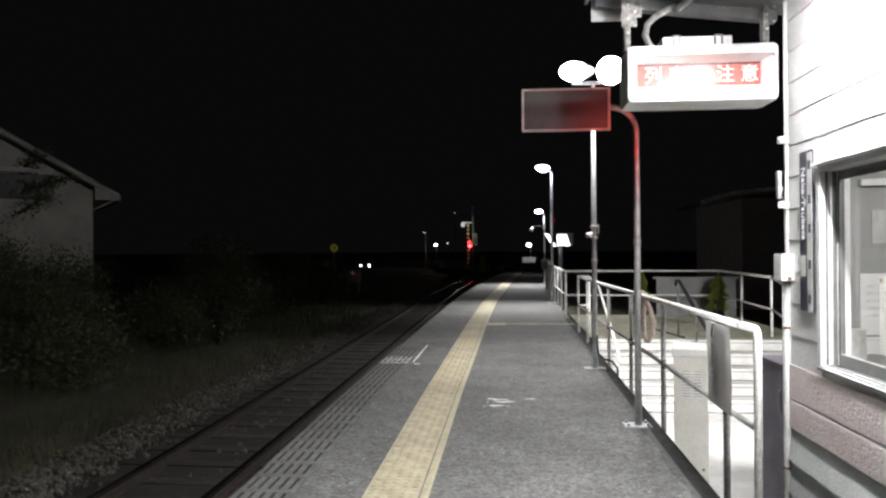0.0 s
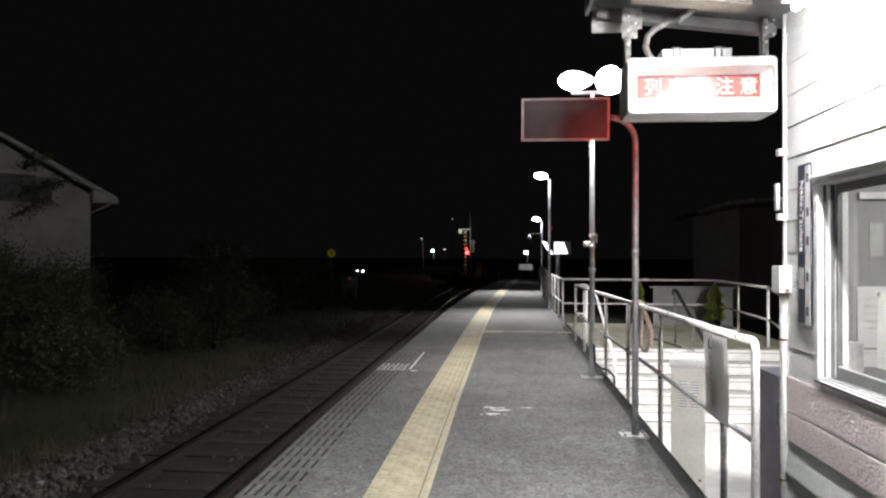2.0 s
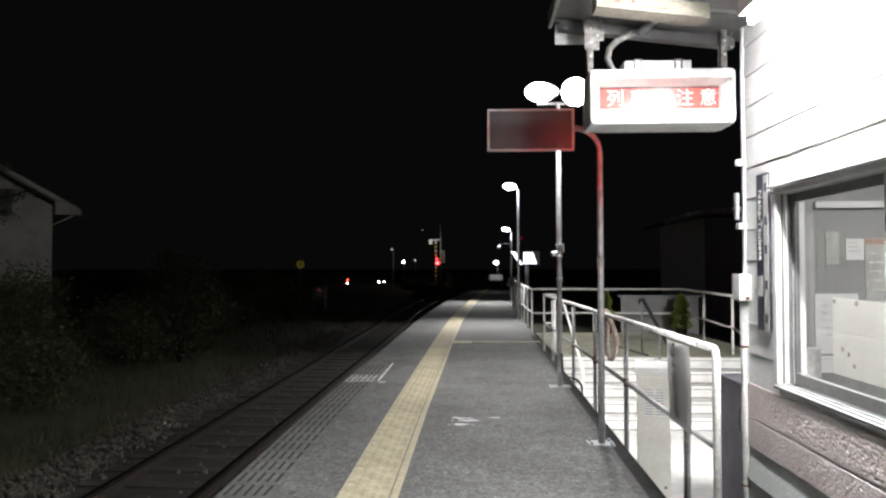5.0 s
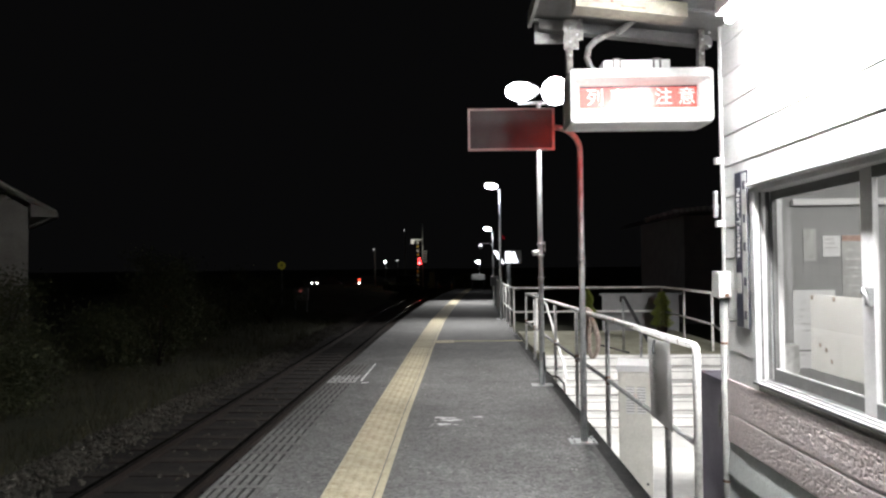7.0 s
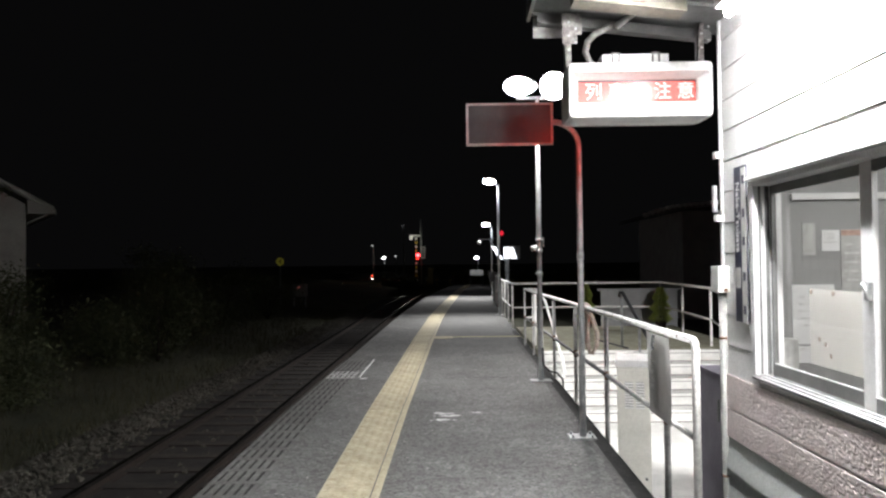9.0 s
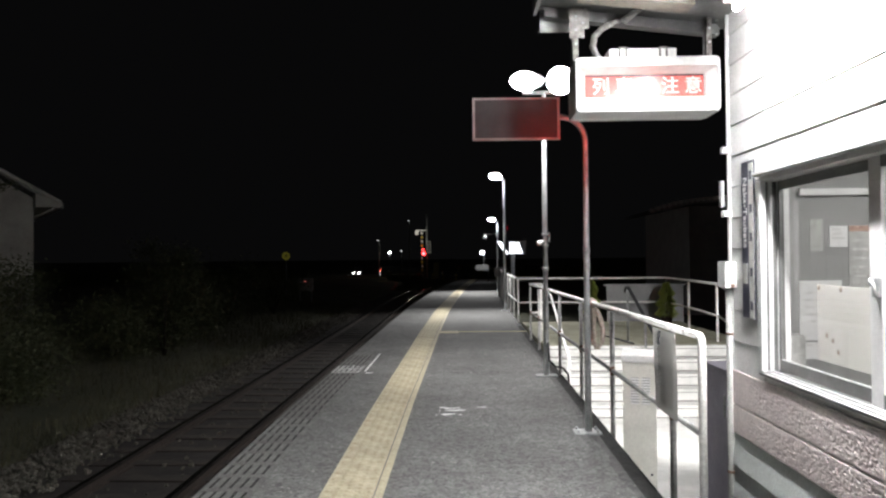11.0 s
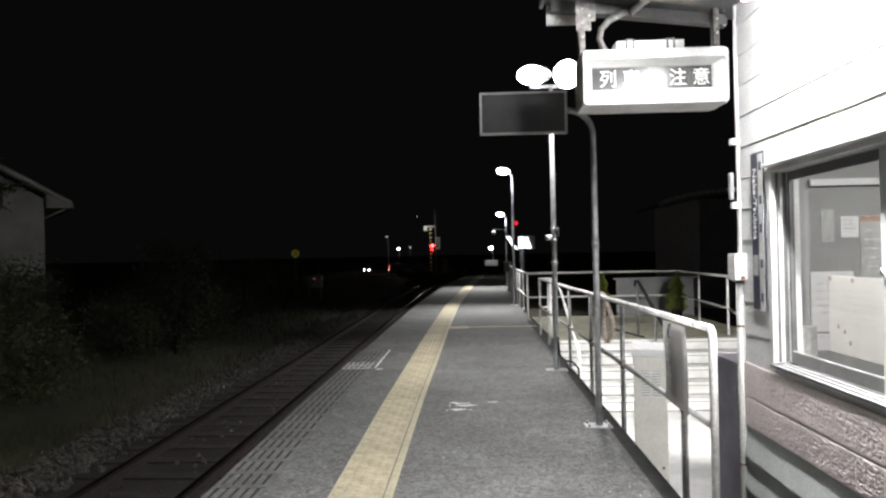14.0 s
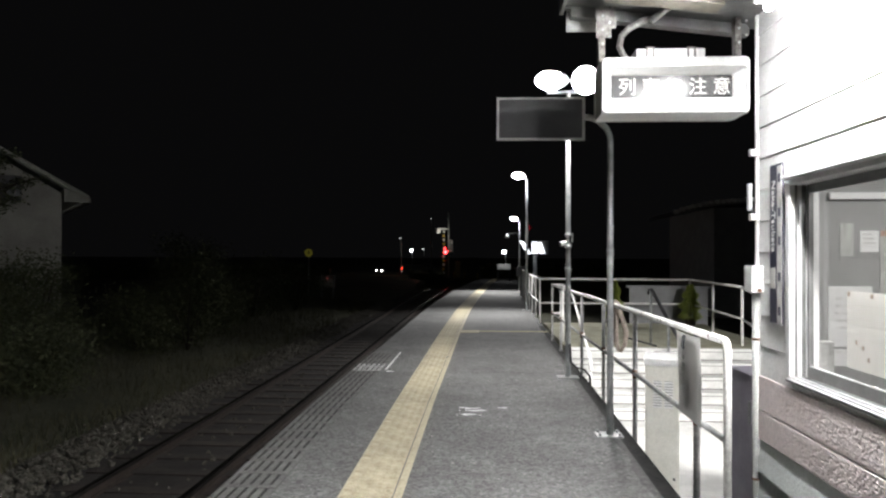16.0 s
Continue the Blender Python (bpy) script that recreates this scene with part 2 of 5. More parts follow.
ROOF = material("roof_sheet", (0.12, 0.12, 0.12), (0.2, 0.2, 0.2), 3, 0.6, 0.2, 0.1, 40, 0.1)
HOUSE_WALL = material("house_render", (0.28, 0.27, 0.245), (0.42, 0.405, 0.37), 1.2, 0.9, 0, 0.3, 40, 0.12)
HOUSE_TILE = material("house_roof_tile", (0.12, 0.12, 0.12), (0.22, 0.22, 0.22), 2, 0.7, 0, 0.3, 40, 0.2)
CAR_PAINT = material("dark_car_paint", (0.02, 0.02, 0.024), (0.035, 0.035, 0.04), 3, 0.3)
RUBBER = material("black_rubber", (0.015, 0.015, 0.015), (0.025, 0.025, 0.025), 10, 0.9)
YELLOW_BAND = material("yellow_band_paint", (0.5, 0.36, 0.03), (0.65, 0.48, 0.06), 8, 0.5)
GLASS = clear_glass("window_glass")
COVER = clear_glass("acrylic_cover", 0.12)
TUBE_GLOW = glowing("fluorescent_tube", (0.985, 0.985, 0.985), 960)
FLOOD_GLOW = glowing("floodlight_lens", (0.93, 0.95, 1.0), 60)
FAR_GLOW = glowing("street_lamp_lens", (0.95, 0.97, 1.0), 12)
DIM_GLOW = glowing("distant_lamp_lens", (0.95, 0.95, 0.95), 0.9)
SIGN_GLOW = glowing("lit_sign_face", (0.9, 0.93, 1.0), 3.0)
LETTER_GLOW = glowing("lit_letters", (1.0, 0.98, 0.96), 1.1)
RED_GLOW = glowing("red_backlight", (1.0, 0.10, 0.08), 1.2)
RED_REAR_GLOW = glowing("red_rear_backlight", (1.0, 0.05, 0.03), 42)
FLASH_GLOW = glowing("red_flasher_lens", (1.0, 0.03, 0.035), 20)
FLASH_DARK = material("unlit_red_lens", (0.06, 0.004, 0.006), (0.1, 0.008, 0.01), 8, 0.2)
# no lamp: a weak glow stands for the light this marker reflects
MARK_GLOW = glowing("reflective_yellow_marker", (0.5, 0.45, 0.06), 0.075)
HEAD_GLOW = glowing("vehicle_white_lamp", (1.0, 0.97, 0.9), 14)
TAIL_GLOW = glowing("vehicle_tail_lamp", (1.0, 0.06, 0.03), 7)


def stone_band_material():
    """Pinkish embossed boards with a leathery relief."""
    m = material("embossed_pink_board", (0.66, 0.57, 0.56), (0.77, 0.69, 0.675), 3, 0.36, 0, 0, 40, 0.12, 0.04)
    n, l = m.node_tree.nodes, m.node_tree.links
    co = n.new("ShaderNodeTexCoord")
    relief = n.new("ShaderNodeTexNoise")
    relief.inputs["Scale"].default_value, relief.inputs["Detail"].default_value, relief.inputs["Distortion"].default_value = 120, 2, 0.4
    l.new(co.outputs["Object"], relief.inputs["Vector"])
    bp = n.new("ShaderNodeBump")
    bp.inputs["Strength"].default_value, bp.inputs["Distance"].default_value = 0.5, 0.006
    l.new(relief.outputs["Fac"], bp.inputs["Height"])
    l.new(bp.outputs["Normal"], n["Principled BSDF"].inputs["Normal"])
    return m


PINK_BAND = stone_band_material()


# ---- mesh helpers ----
def block(bm, x0, x1, y0, y1, z0, z1, bevel=0.0):
    vs = [bm.verts.new((x, y, z)) for x in (x0, x1) for y in (y0, y1) for z in (z0, z1)]
    fs = [bm.faces.new([vs[i] for i in q]) for q in ((0, 1, 3, 2), (4, 6, 7, 5), (0, 4, 5, 1), (2, 3, 7, 6), (0, 2, 6, 4), (1, 5, 7, 3))]
    if bevel:
        es = list({e for f in fs for e in f.edges})
        bmesh.ops.bevel(bm, geom=es, offset=bevel, segments=2, affect="EDGES", profile=0.7)
    return bm


def sweep(bm, points, r, sides=12, caps=True):
    """A round bar along points; r may be one radius or one a point."""
    pts = [Vector(p) for p in points]
    rad = r if isinstance(r, (list, tuple)) else [r] * len(pts)
    rings, up = [], None
    for i, p in enumerate(pts):
        d = (pts[min(i + 1, len(pts) - 1)] - pts[max(i - 1, 0)]).normalized()
        if up is None:
            up = d.orthogonal().normalized()
        side = d.cross(up).normalized()
        up = side.cross(d).normalized()
        rings.append([bm.verts.new(p + rad[i] * (math.cos(a) * up + math.sin(a) * side)) for a in (2 * math.pi * k / sides for k in range(sides))])
    for a, b in zip(rings, rings[1:]):
        for k in range(sides):
            f = bm.faces.new((a[k], a[(k + 1) % sides], b[(k + 1) % sides], b[k]))
            f.smooth = True
    if caps:
        bm.faces.new(rings[0][::-1])
        bm.faces.new(rings[-1])
    return bm


def arc(centre, radius, a0, a1, u, v, n=8):
    c, u, v = Vector(centre), Vector(u), Vector(v)
    return [c + radius * (math.cos(a) * u + math.sin(a) * v) for a in (radians(a0 + (a1 - a0) * k / n) for k in range(n + 1))]


def mesh_of(name, bm, mat):
    bmesh.ops.recalc_face_normals(bm, faces=bm.faces)
    me = bpy.data.meshes.new(name)
    bm.to_mesh(me)
    bm.free()
    me.materials.append(mat)
    return me


def part(name, bm, mat, parent, label=""):
    ob = new(name, mesh_of(name, bm, mat))
    ob.parent = parent
    return tagged(ob, label)


def thing(name, place, label, category, group="", kind=""):
    ob = new(name)
    ob.location = place
    ob.empty_display_size = 0.1
    return tagged(ob, label, category, group, kind)


def solo(name, bm, mat, label, category, group="", kind=""):
    return tagged(new(name, mesh_of(name, bm, mat)), label, category, group, kind)


def B():
    return bmesh.new()


def boxed(*a):
    return block(B(), *a)


def bar(points, r, sides=12):
    return sweep(B(), points, r, sides)


def written(name, text, size, mat, parent, m, depth=0.002):
    """Letters as a mesh part."""
    cu = bpy.data.curves.new(name, "FONT")
    cu.body, cu.size, cu.extrude, cu.align_x, cu.align_y = text, size, depth, "CENTER", "CENTER"
    tmp = new(name, cu)
    me = bpy.data.meshes.new_from_object(tmp.evaluated_get(bpy.context.evaluated_depsgraph_get()))
    bpy.data.objects.remove(tmp)
    me.materials.clear()
    me.materials.append(mat)
    ob = new(name, me)
    ob.parent, ob.matrix_local = parent, m
    return ob


# ---- plan of the platform ----
def along(table):
    ys, xs = zip(*table)
    return lambda y: float(np.interp(y, ys, xs))


EDGE = along([(-9, -0.775), (-0.1, -0.784), (2.4, -0.813), (5.6, -0.795), (9.1, -0.775), (15.1, -0.72), (20, -0.62), (28, -0.33), (34.7, 0.03), (39.8, 0.4), (44.5, 0.82)])
BACK = along([(-9, 2.06), (12, 2.2), (16, 2.25), (30, 2.6), (47, 3.3)])
YELLOW = along([(-9, -0.01), (2.7, 0.0), (5.8, 0.03), (9.5, 0.06), (12, 0.1), (15.3, 0.15), (21.3, 0.36), (29.7, 0.71), (35.4, 1.0), (40, 1.3), (44.5, 1.62)])
TRACK = along([(-20, -2.46), (30, -2.5), (40, -2.38), (70, -1.2), (150, 6.0), (400, 40)])
GROUND_Z, RAIL_Z = -0.95, -0.80


def ribbon(bm, left, right, y0, y1, z, step=1.0, down=0.0):
    """A strip between two plan lines, with a drop at both sides."""
    n = max(1, int(math.ceil((y1 - y0) / step)))
    prev = None
    for i in range(n + 1):
        y = y0 + (y1 - y0) * i / n
        row = [bm.verts.new((left(y), y, z)), bm.verts.new((right(y), y, z))]
        if down:
            row += [bm.verts.new((right(y), y, z - down)), bm.verts.new((left(y), y, z - down))]
        if prev:
            k = len(row)
            for a in range(k if down else 1):
                b = (a + 1) % k
                bm.faces.new((prev[a], prev[b], row[b], row[a]))
        elif down:
            bm.faces.new(row)
        prev = row
    if down:
        bm.faces.new(prev)
    return bm


def shift(f, d):
    return lambda y: f(y) + d


# ground to the horizon, one sheet with a low bank beyond the track
def build_ground():
    bm = B()
    xs = [-600, -120, -40, -16, -11, -8, -6.4, -5.4, -4.7, -4.3, 2.0, 2.5, 9, 40, 150, 600]
    ys = [-300, -60, -20, -8, -4] + [float(v) for v in range(-2, 60, 3)] + [70, 90, 130, 200, 400, 900]
    grid = []
    for y in ys:
        row = []
        for x in xs:
            z = GROUND_Z
            if x < -4.5 and x > -40:
                z += min(0.55, (-4.5 - x) * 0.16) + 0.08 * noise.noise((x * 0.6, y * 0.5, 0))
            row.append(bm.verts.new((x, y, z)))
        grid.append(row)
    for a, b in zip(grid, grid[1:]):
        for i in range(len(xs) - 1):
            bm.faces.new((a[i], a[i + 1], b[i + 1], b[i]))
    solo("ground", bm, SOIL, "dark grassy ground beside the railway line", "ground", kind="structure")


build_ground()


def build_platform():
    base = solo("platform", ribbon(B(), EDGE, BACK, -9, 44.5, 0.0, 0.8, 1.0), ASPHALT, "worn grey asphalt station platform with a concrete edge", "platform", kind="structure")
    # pale seams and worn paint
    bm = B()
    prnd = random.Random(9)
    for cx, cy, w, d, n in ((0.75, 2.12, 0.1, 0.035, 24), (0.81, 2.3, 0.13, 0.035, 22), (0.79, 2.4, 0.05, 0.03, 8), (1.1, 2.45, 0.06, 0.012, 6), (0.68, 2.43, 0.03, 0.012, 4)):
        for _ in range(n):
            x, y, r = prnd.gauss(cx, w * 0.5), prnd.gauss(cy, d * 0.5), prnd.uniform(0.011, 0.028)
            ring = [(x + r * prnd.uniform(0.7, 1.6) * math.cos(a), y + r * prnd.uniform(0.6, 1.2) * math.sin(a)) for a in (k * 1.0472 for k in range(6))]
            lift = 0.002 + 0.0004 * prnd.random()
            bm.faces.new([bm.verts.new((px, py, lift)) for px, py in ring])
    part("paint_patch", bm, WHITE_PAINT_MARK, base, "worn white paint patch")
    wavy_side = lambda y: BACK(y) - 0.17 - 0.04 * noise.noise((y * 1.7, 0.3, 0)) - 0.025 * noise.noise((y * 6.1, 0.9, 0))
    part("wavy_margin", ribbon(B(), wavy_side, shift(BACK, -0.105), -9, 9, 0.0012, 0.08), MARGIN_GREY, base, "darker strip with a wavy edge beside the railing")
    part("foot_margin", ribbon(B(), shift(BACK, -0.11), BACK, -9, 11, 0.0015, 0.5), MARGIN_BLACK, base, "near-black strip along the railing foot")
    part("edge_line", boxed(-0.385, -0.362, 4.75, 6.5, 0.001, 0.004), WHITE_PAINT_MARK, base, "worn white line")
    part("cross_line", ribbon(B(), lambda y: 0.47, BACK, 9.72, 9.85, 0.003), YELLOW_PAINT, base, "faded pale yellow line across the platform")
    part("edge_dash", boxed(-0.35, -0.26, 4.61, 4.66, 0.001, 0.004), WHITE_PAINT_MARK, base, "worn white dash")
    for y in (4.62, 17.5, 25.0):
        part("seam", ribbon(B(), shift(YELLOW, 0.45), BACK, y, y + 0.012, 0.0025), DARK_JOINT, base)
    rnd = random.Random(4)
    bm = B()
    for _ in range(420):
        x, y, s = rnd.uniform(-0.3, 2.0), rnd.uniform(-2, 8), rnd.uniform(0.003, 0.011)
        if YELLOW(y) - 0.02 < x < YELLOW(y) + 0.43:
            continue
        block(bm, x, x + s * 1.6, y, y + s, 0.0005, 0.0035)
    tagged(part("pale_chip", bm, CONCRETE, base, "scattered pale stone chips"), kind="stuff")
    return base


PLATFORM = build_platform()


def build_rails():
    for side, name in ((-0.5335, "far"), (0.5335, "near")):
        bm = B()
        head = lambda d: shift(TRACK, side + d)
        ribbon(bm, head(-0.033), head(0.033), -20, 400, RAIL_Z, 2.0, 0.035)
        rail = solo("rail", bm, RAIL_STEEL, "worn steel railway rail on sleepers", "rail", "rails of the track", "structure")
        bm = B()
        ribbon(bm, head(-0.009), head(0.009), -20, 400, RAIL_Z - 0.035, 2.0, 0.08)
        ribbon(bm, head(-0.058), head(0.058), -20, 400, RAIL_Z - 0.115, 2.0, 0.03)
        part("rail_foot", bm, RUST, rail, "rusty brown rail web and foot")


build_rails()


def build_ballast():
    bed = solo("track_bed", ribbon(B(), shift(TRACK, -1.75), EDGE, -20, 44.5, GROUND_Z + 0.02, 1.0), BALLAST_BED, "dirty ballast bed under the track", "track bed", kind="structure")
    rnd = random.Random(7)
    bm = B()
    for _ in range(15000):
        y = -1.0 + 34 * rnd.random() ** 1.7
        u = rnd.random()
        d = rnd.gauss(-1.5, 0.2) if u < 0.95 else rnd.uniform(-1.9, 1.3)
        if -1.3 < d < 1.25 and abs(abs(d) - 0.5335) < 0.1:
            continue
        s = rnd.uniform(0.02, 0.05)
        heap = 0.10 * math.exp(-((d + 1.55) / 0.25) ** 2)
        c = Vector((TRACK(y) + d, y, GROUND_Z + 0.03 + heap * rnd.random()))
        m = Euler((rnd.random() * 6, rnd.random() * 6, rnd.random() * 6)).to_matrix()
        vs = [bm.verts.new(c + m @ Vector((a * s * rnd.uniform(0.6, 1.2), b * s * rnd.uniform(0.6, 1.1), e * s * rnd.uniform(0.5, 1)))) for a, b, e in ((1, 0, 0), (-1, 0, 0), (0, 1, 0), (0, -1, 0), (0, 0, 1), (0, 0, -1))]
        for q in ((0, 2, 4), (2, 1, 4), (1, 3, 4), (3, 0, 4), (2, 0, 5), (1, 2, 5), (3, 1, 5), (0, 3, 5)):
            bm.faces.new([vs[i] for i in q])
    solo("ballast", bm, BALLAST, "loose grey brown ballast stones along the track", "ballast", kind="stuff")
    # the nearest stones of the shoulder, one by one
    shapes = []
    for k in range(7):
        stone = B()
        bmesh.ops.create_icosphere(stone, subdivisions=1, radius=1.0)
        for v in stone.verts:
            v.co = Vector((v.co.x * 1.15, v.co.y * 0.9, v.co.z * 0.7)) * rnd.uniform(0.72, 1.15)
        shapes.append(mesh_of("stone", stone, BALLAST))
    for i in range(290):
        y = 0.4 + 5.6 * (i / 290) ** 1.25
        d = rnd.gauss(-1.48, 0.18)
        ob = new("stone", shapes[i % 7])
        ob.parent = bed
        size = rnd.uniform(0.03, 0.058)
        lift = 0.06 + 0.1 * math.exp(-((d + 1.55) / 0.25) ** 2)
        ob.matrix_local = pose(TRACK(y) + d, y, GROUND_Z + lift, rnd.uniform(-40, 40), rnd.uniform(-40, 40), rnd.uniform(0, 360)) @ Matrix.Scale(size, 4)
    track = thing("sleepers", (0, 0, 0), "old dark wooden sleepers under the rails", "sleepers", kind="structure")
    me = mesh_of("sleeper", block(B(), -1.02, 1.02, -0.1, 0.1, -0.14, 0, 0.01), SLEEPER)
    for i in range(80):
        y = -9.2 + i * 0.62
        ob = new("sleeper", me)
        ob.parent = track
        ob.matrix_local = pose(TRACK(y), y, RAIL_Z - 0.112 - 0.008 * rnd.random(), 0, 0, rnd.uniform(-1.5, 1.5))


build_ballast()


# ---- the station building ----
WALL_X, CORNER_Y = 2.6, -0.14
WIN = (-2.76, -0.64, 0.803, 1.922)  # y0, y1, z0, z1 of the window opening


def build_wall():
    wall = thing("wall_track_side", (WALL_X, 0, 0), "white clapboard station wall over embossed pink and grey green boards", "wall", kind="structure")
    y0, y1 = -9.0, CORNER_Y

    def boards(z0, z1, mat, name, gap=0.005, lap=0.0065):
        spans = [(y0, y1)]
        if z1 > WIN[2] and z0 < WIN[3]:
            spans = [(y0, WIN[0]), (WIN[1], y1)]
        for k, (a, b) in enumerate(spans):
            bm = B()
            if z0 < WIN[3] < z1 and k == 1:
                block(bm, 0.0, 0.05, WIN[0], WIN[1], WIN[3], z1 - 0.004)
            if z0 < WIN[2] < z1 and k == 1:
                block(bm, 0.0, 0.05, WIN[0], WIN[1], z0, WIN[2])
            # a lapped board: thicker at its lower edge
            vs = [bm.verts.new(p) for y in (a, b) for p in ((0.05, y, z0), (-lap, y, z0), (-0.001 - 0.3 * max(0, lap - 0.009), y, z1 - gap), (0.05, y, z1 - gap))]
            for q in ((0, 1, 2, 3), (7, 6, 5, 4), (0, 4, 5, 1), (1, 5, 6, 2), (2, 6, 7, 3), (3, 7, 4, 0)):
                bm.faces.new([vs[i] for i in q])
            part(name, bm, mat, wall)

    z = 0.757
    while z < 3.05:
        boards(z, z + 0.1915, SIDING, "siding_board")
        z += 0.1915
    for za, zb in ((0.562, 0.768), (0.382, 0.557)):
        bm = B()
        ny, nz, ya = 1000, 42, -4.1
        grid = []
        for i in range(ny + 1):
            y = ya + (y1 - ya) * i / ny
            col = []
            for k in range(nz + 1):
                z = za + (zb - za) * k / nz
                # crumpled ridges that lean to one side, flat along the edges
                p = Vector((0.2, (y + 0.45 * z) * 40, (z - 0.15 * y) * 68))
                fold = noise.noise(p + Vector((0, 0.8 * noise.noise(p * 0.5), 0)))
                rim = min(1, k / 2, (nz - k) / 2) * min(1, (y1 - 0.15 - y) / 0.25 if y < y1 - 0.15 else 0)
                col.append(bm.verts.new((-0.018 - rim * (0.0015 + 0.003 * (1 - abs(fold) * 2.2)), y, z)))
            grid.append(col)
        for a, b in zip(grid, grid[1:]):
            for k in range(nz):
                bm.faces.new((a[k], b[k], b[k + 1], a[k + 1])).smooth = True
        # top, bottom and inner edges
        block(bm, -0.0175, 0.05, ya, y1, za, zb)
        block(bm, -0.0175, 0.05, y0, ya, za, zb)
        part("embossed_board", bm, PINK_BAND, wall)
    for i in range(6):
        boards(0.38 - 0.196 * (i + 1), 0.38 - 0.196 * i, TEAL_SIDING, "lower_board", 0.008, 0.026)
    bm = B()
    for a, b, c, d in ((y0, WIN[0], -0.95, 3.1), (WIN[1], y1, -0.95, 3.1), (WIN[0], WIN[1], -0.95, WIN[2]), (WIN[0], WIN[1], WIN[3], 3.1)):
        block(bm, 0.051, 0.14, a, b, c, d)
    part("wall_core", bm, INTERIOR, wall, "pale grey inner face")
    part("corner_trim", boxed(-0.014, 0.03, CORNER_Y - 0.012, CORNER_Y + 0.022, -0.9, 3.05), WHITE_METAL, wall, "white corner trim")
    # gable end and the rest of the shell
    gable = thing("wall_gable", (0, 0, 0), "white clapboard gable end of the station", "wall", kind="structure")
    part("wall_panel", boxed(2.63, 6.6, -0.2, -0.142, -0.95, 3.6), SIDING, gable)
    part("inner_lining", boxed(2.745, 6.495, -0.2022, -0.2004, 0.005, 2.615), INTERIOR, gable, "pale grey inner lining")
    for i in range(20):
        part("siding_board", boxed(2.62, 6.6, -0.142, -0.128 - 0.003 * (i % 2), -0.9 + i * 0.1865, -0.9 + i * 0.1865 + 0.18), SIDING, gable)
    solo("wall_inner", boxed(6.5, 6.6, -9, -0.2, -0.95, 3.1), INTERIOR, "plain grey far wall of the waiting room", "wall", kind="structure")
    solo("wall_rear", boxed(2.74, 6.5, -9.1, -9, -0.95, 3.1), INTERIOR, "plain grey end wall of the waiting room", "wall", kind="structure")
    solo("floor_room", boxed(2.74, 6.5, -9, -0.2, -0.1, 0.0), CONCRETE, "concrete floor of the waiting room", "floor", kind="structure")
    solo("ceiling", boxed(2.74, 6.5, -9, -0.2, 2.62, 2.7), PAPER, "plain white ceiling of the waiting room", "ceiling", kind="structure")


build_wall()


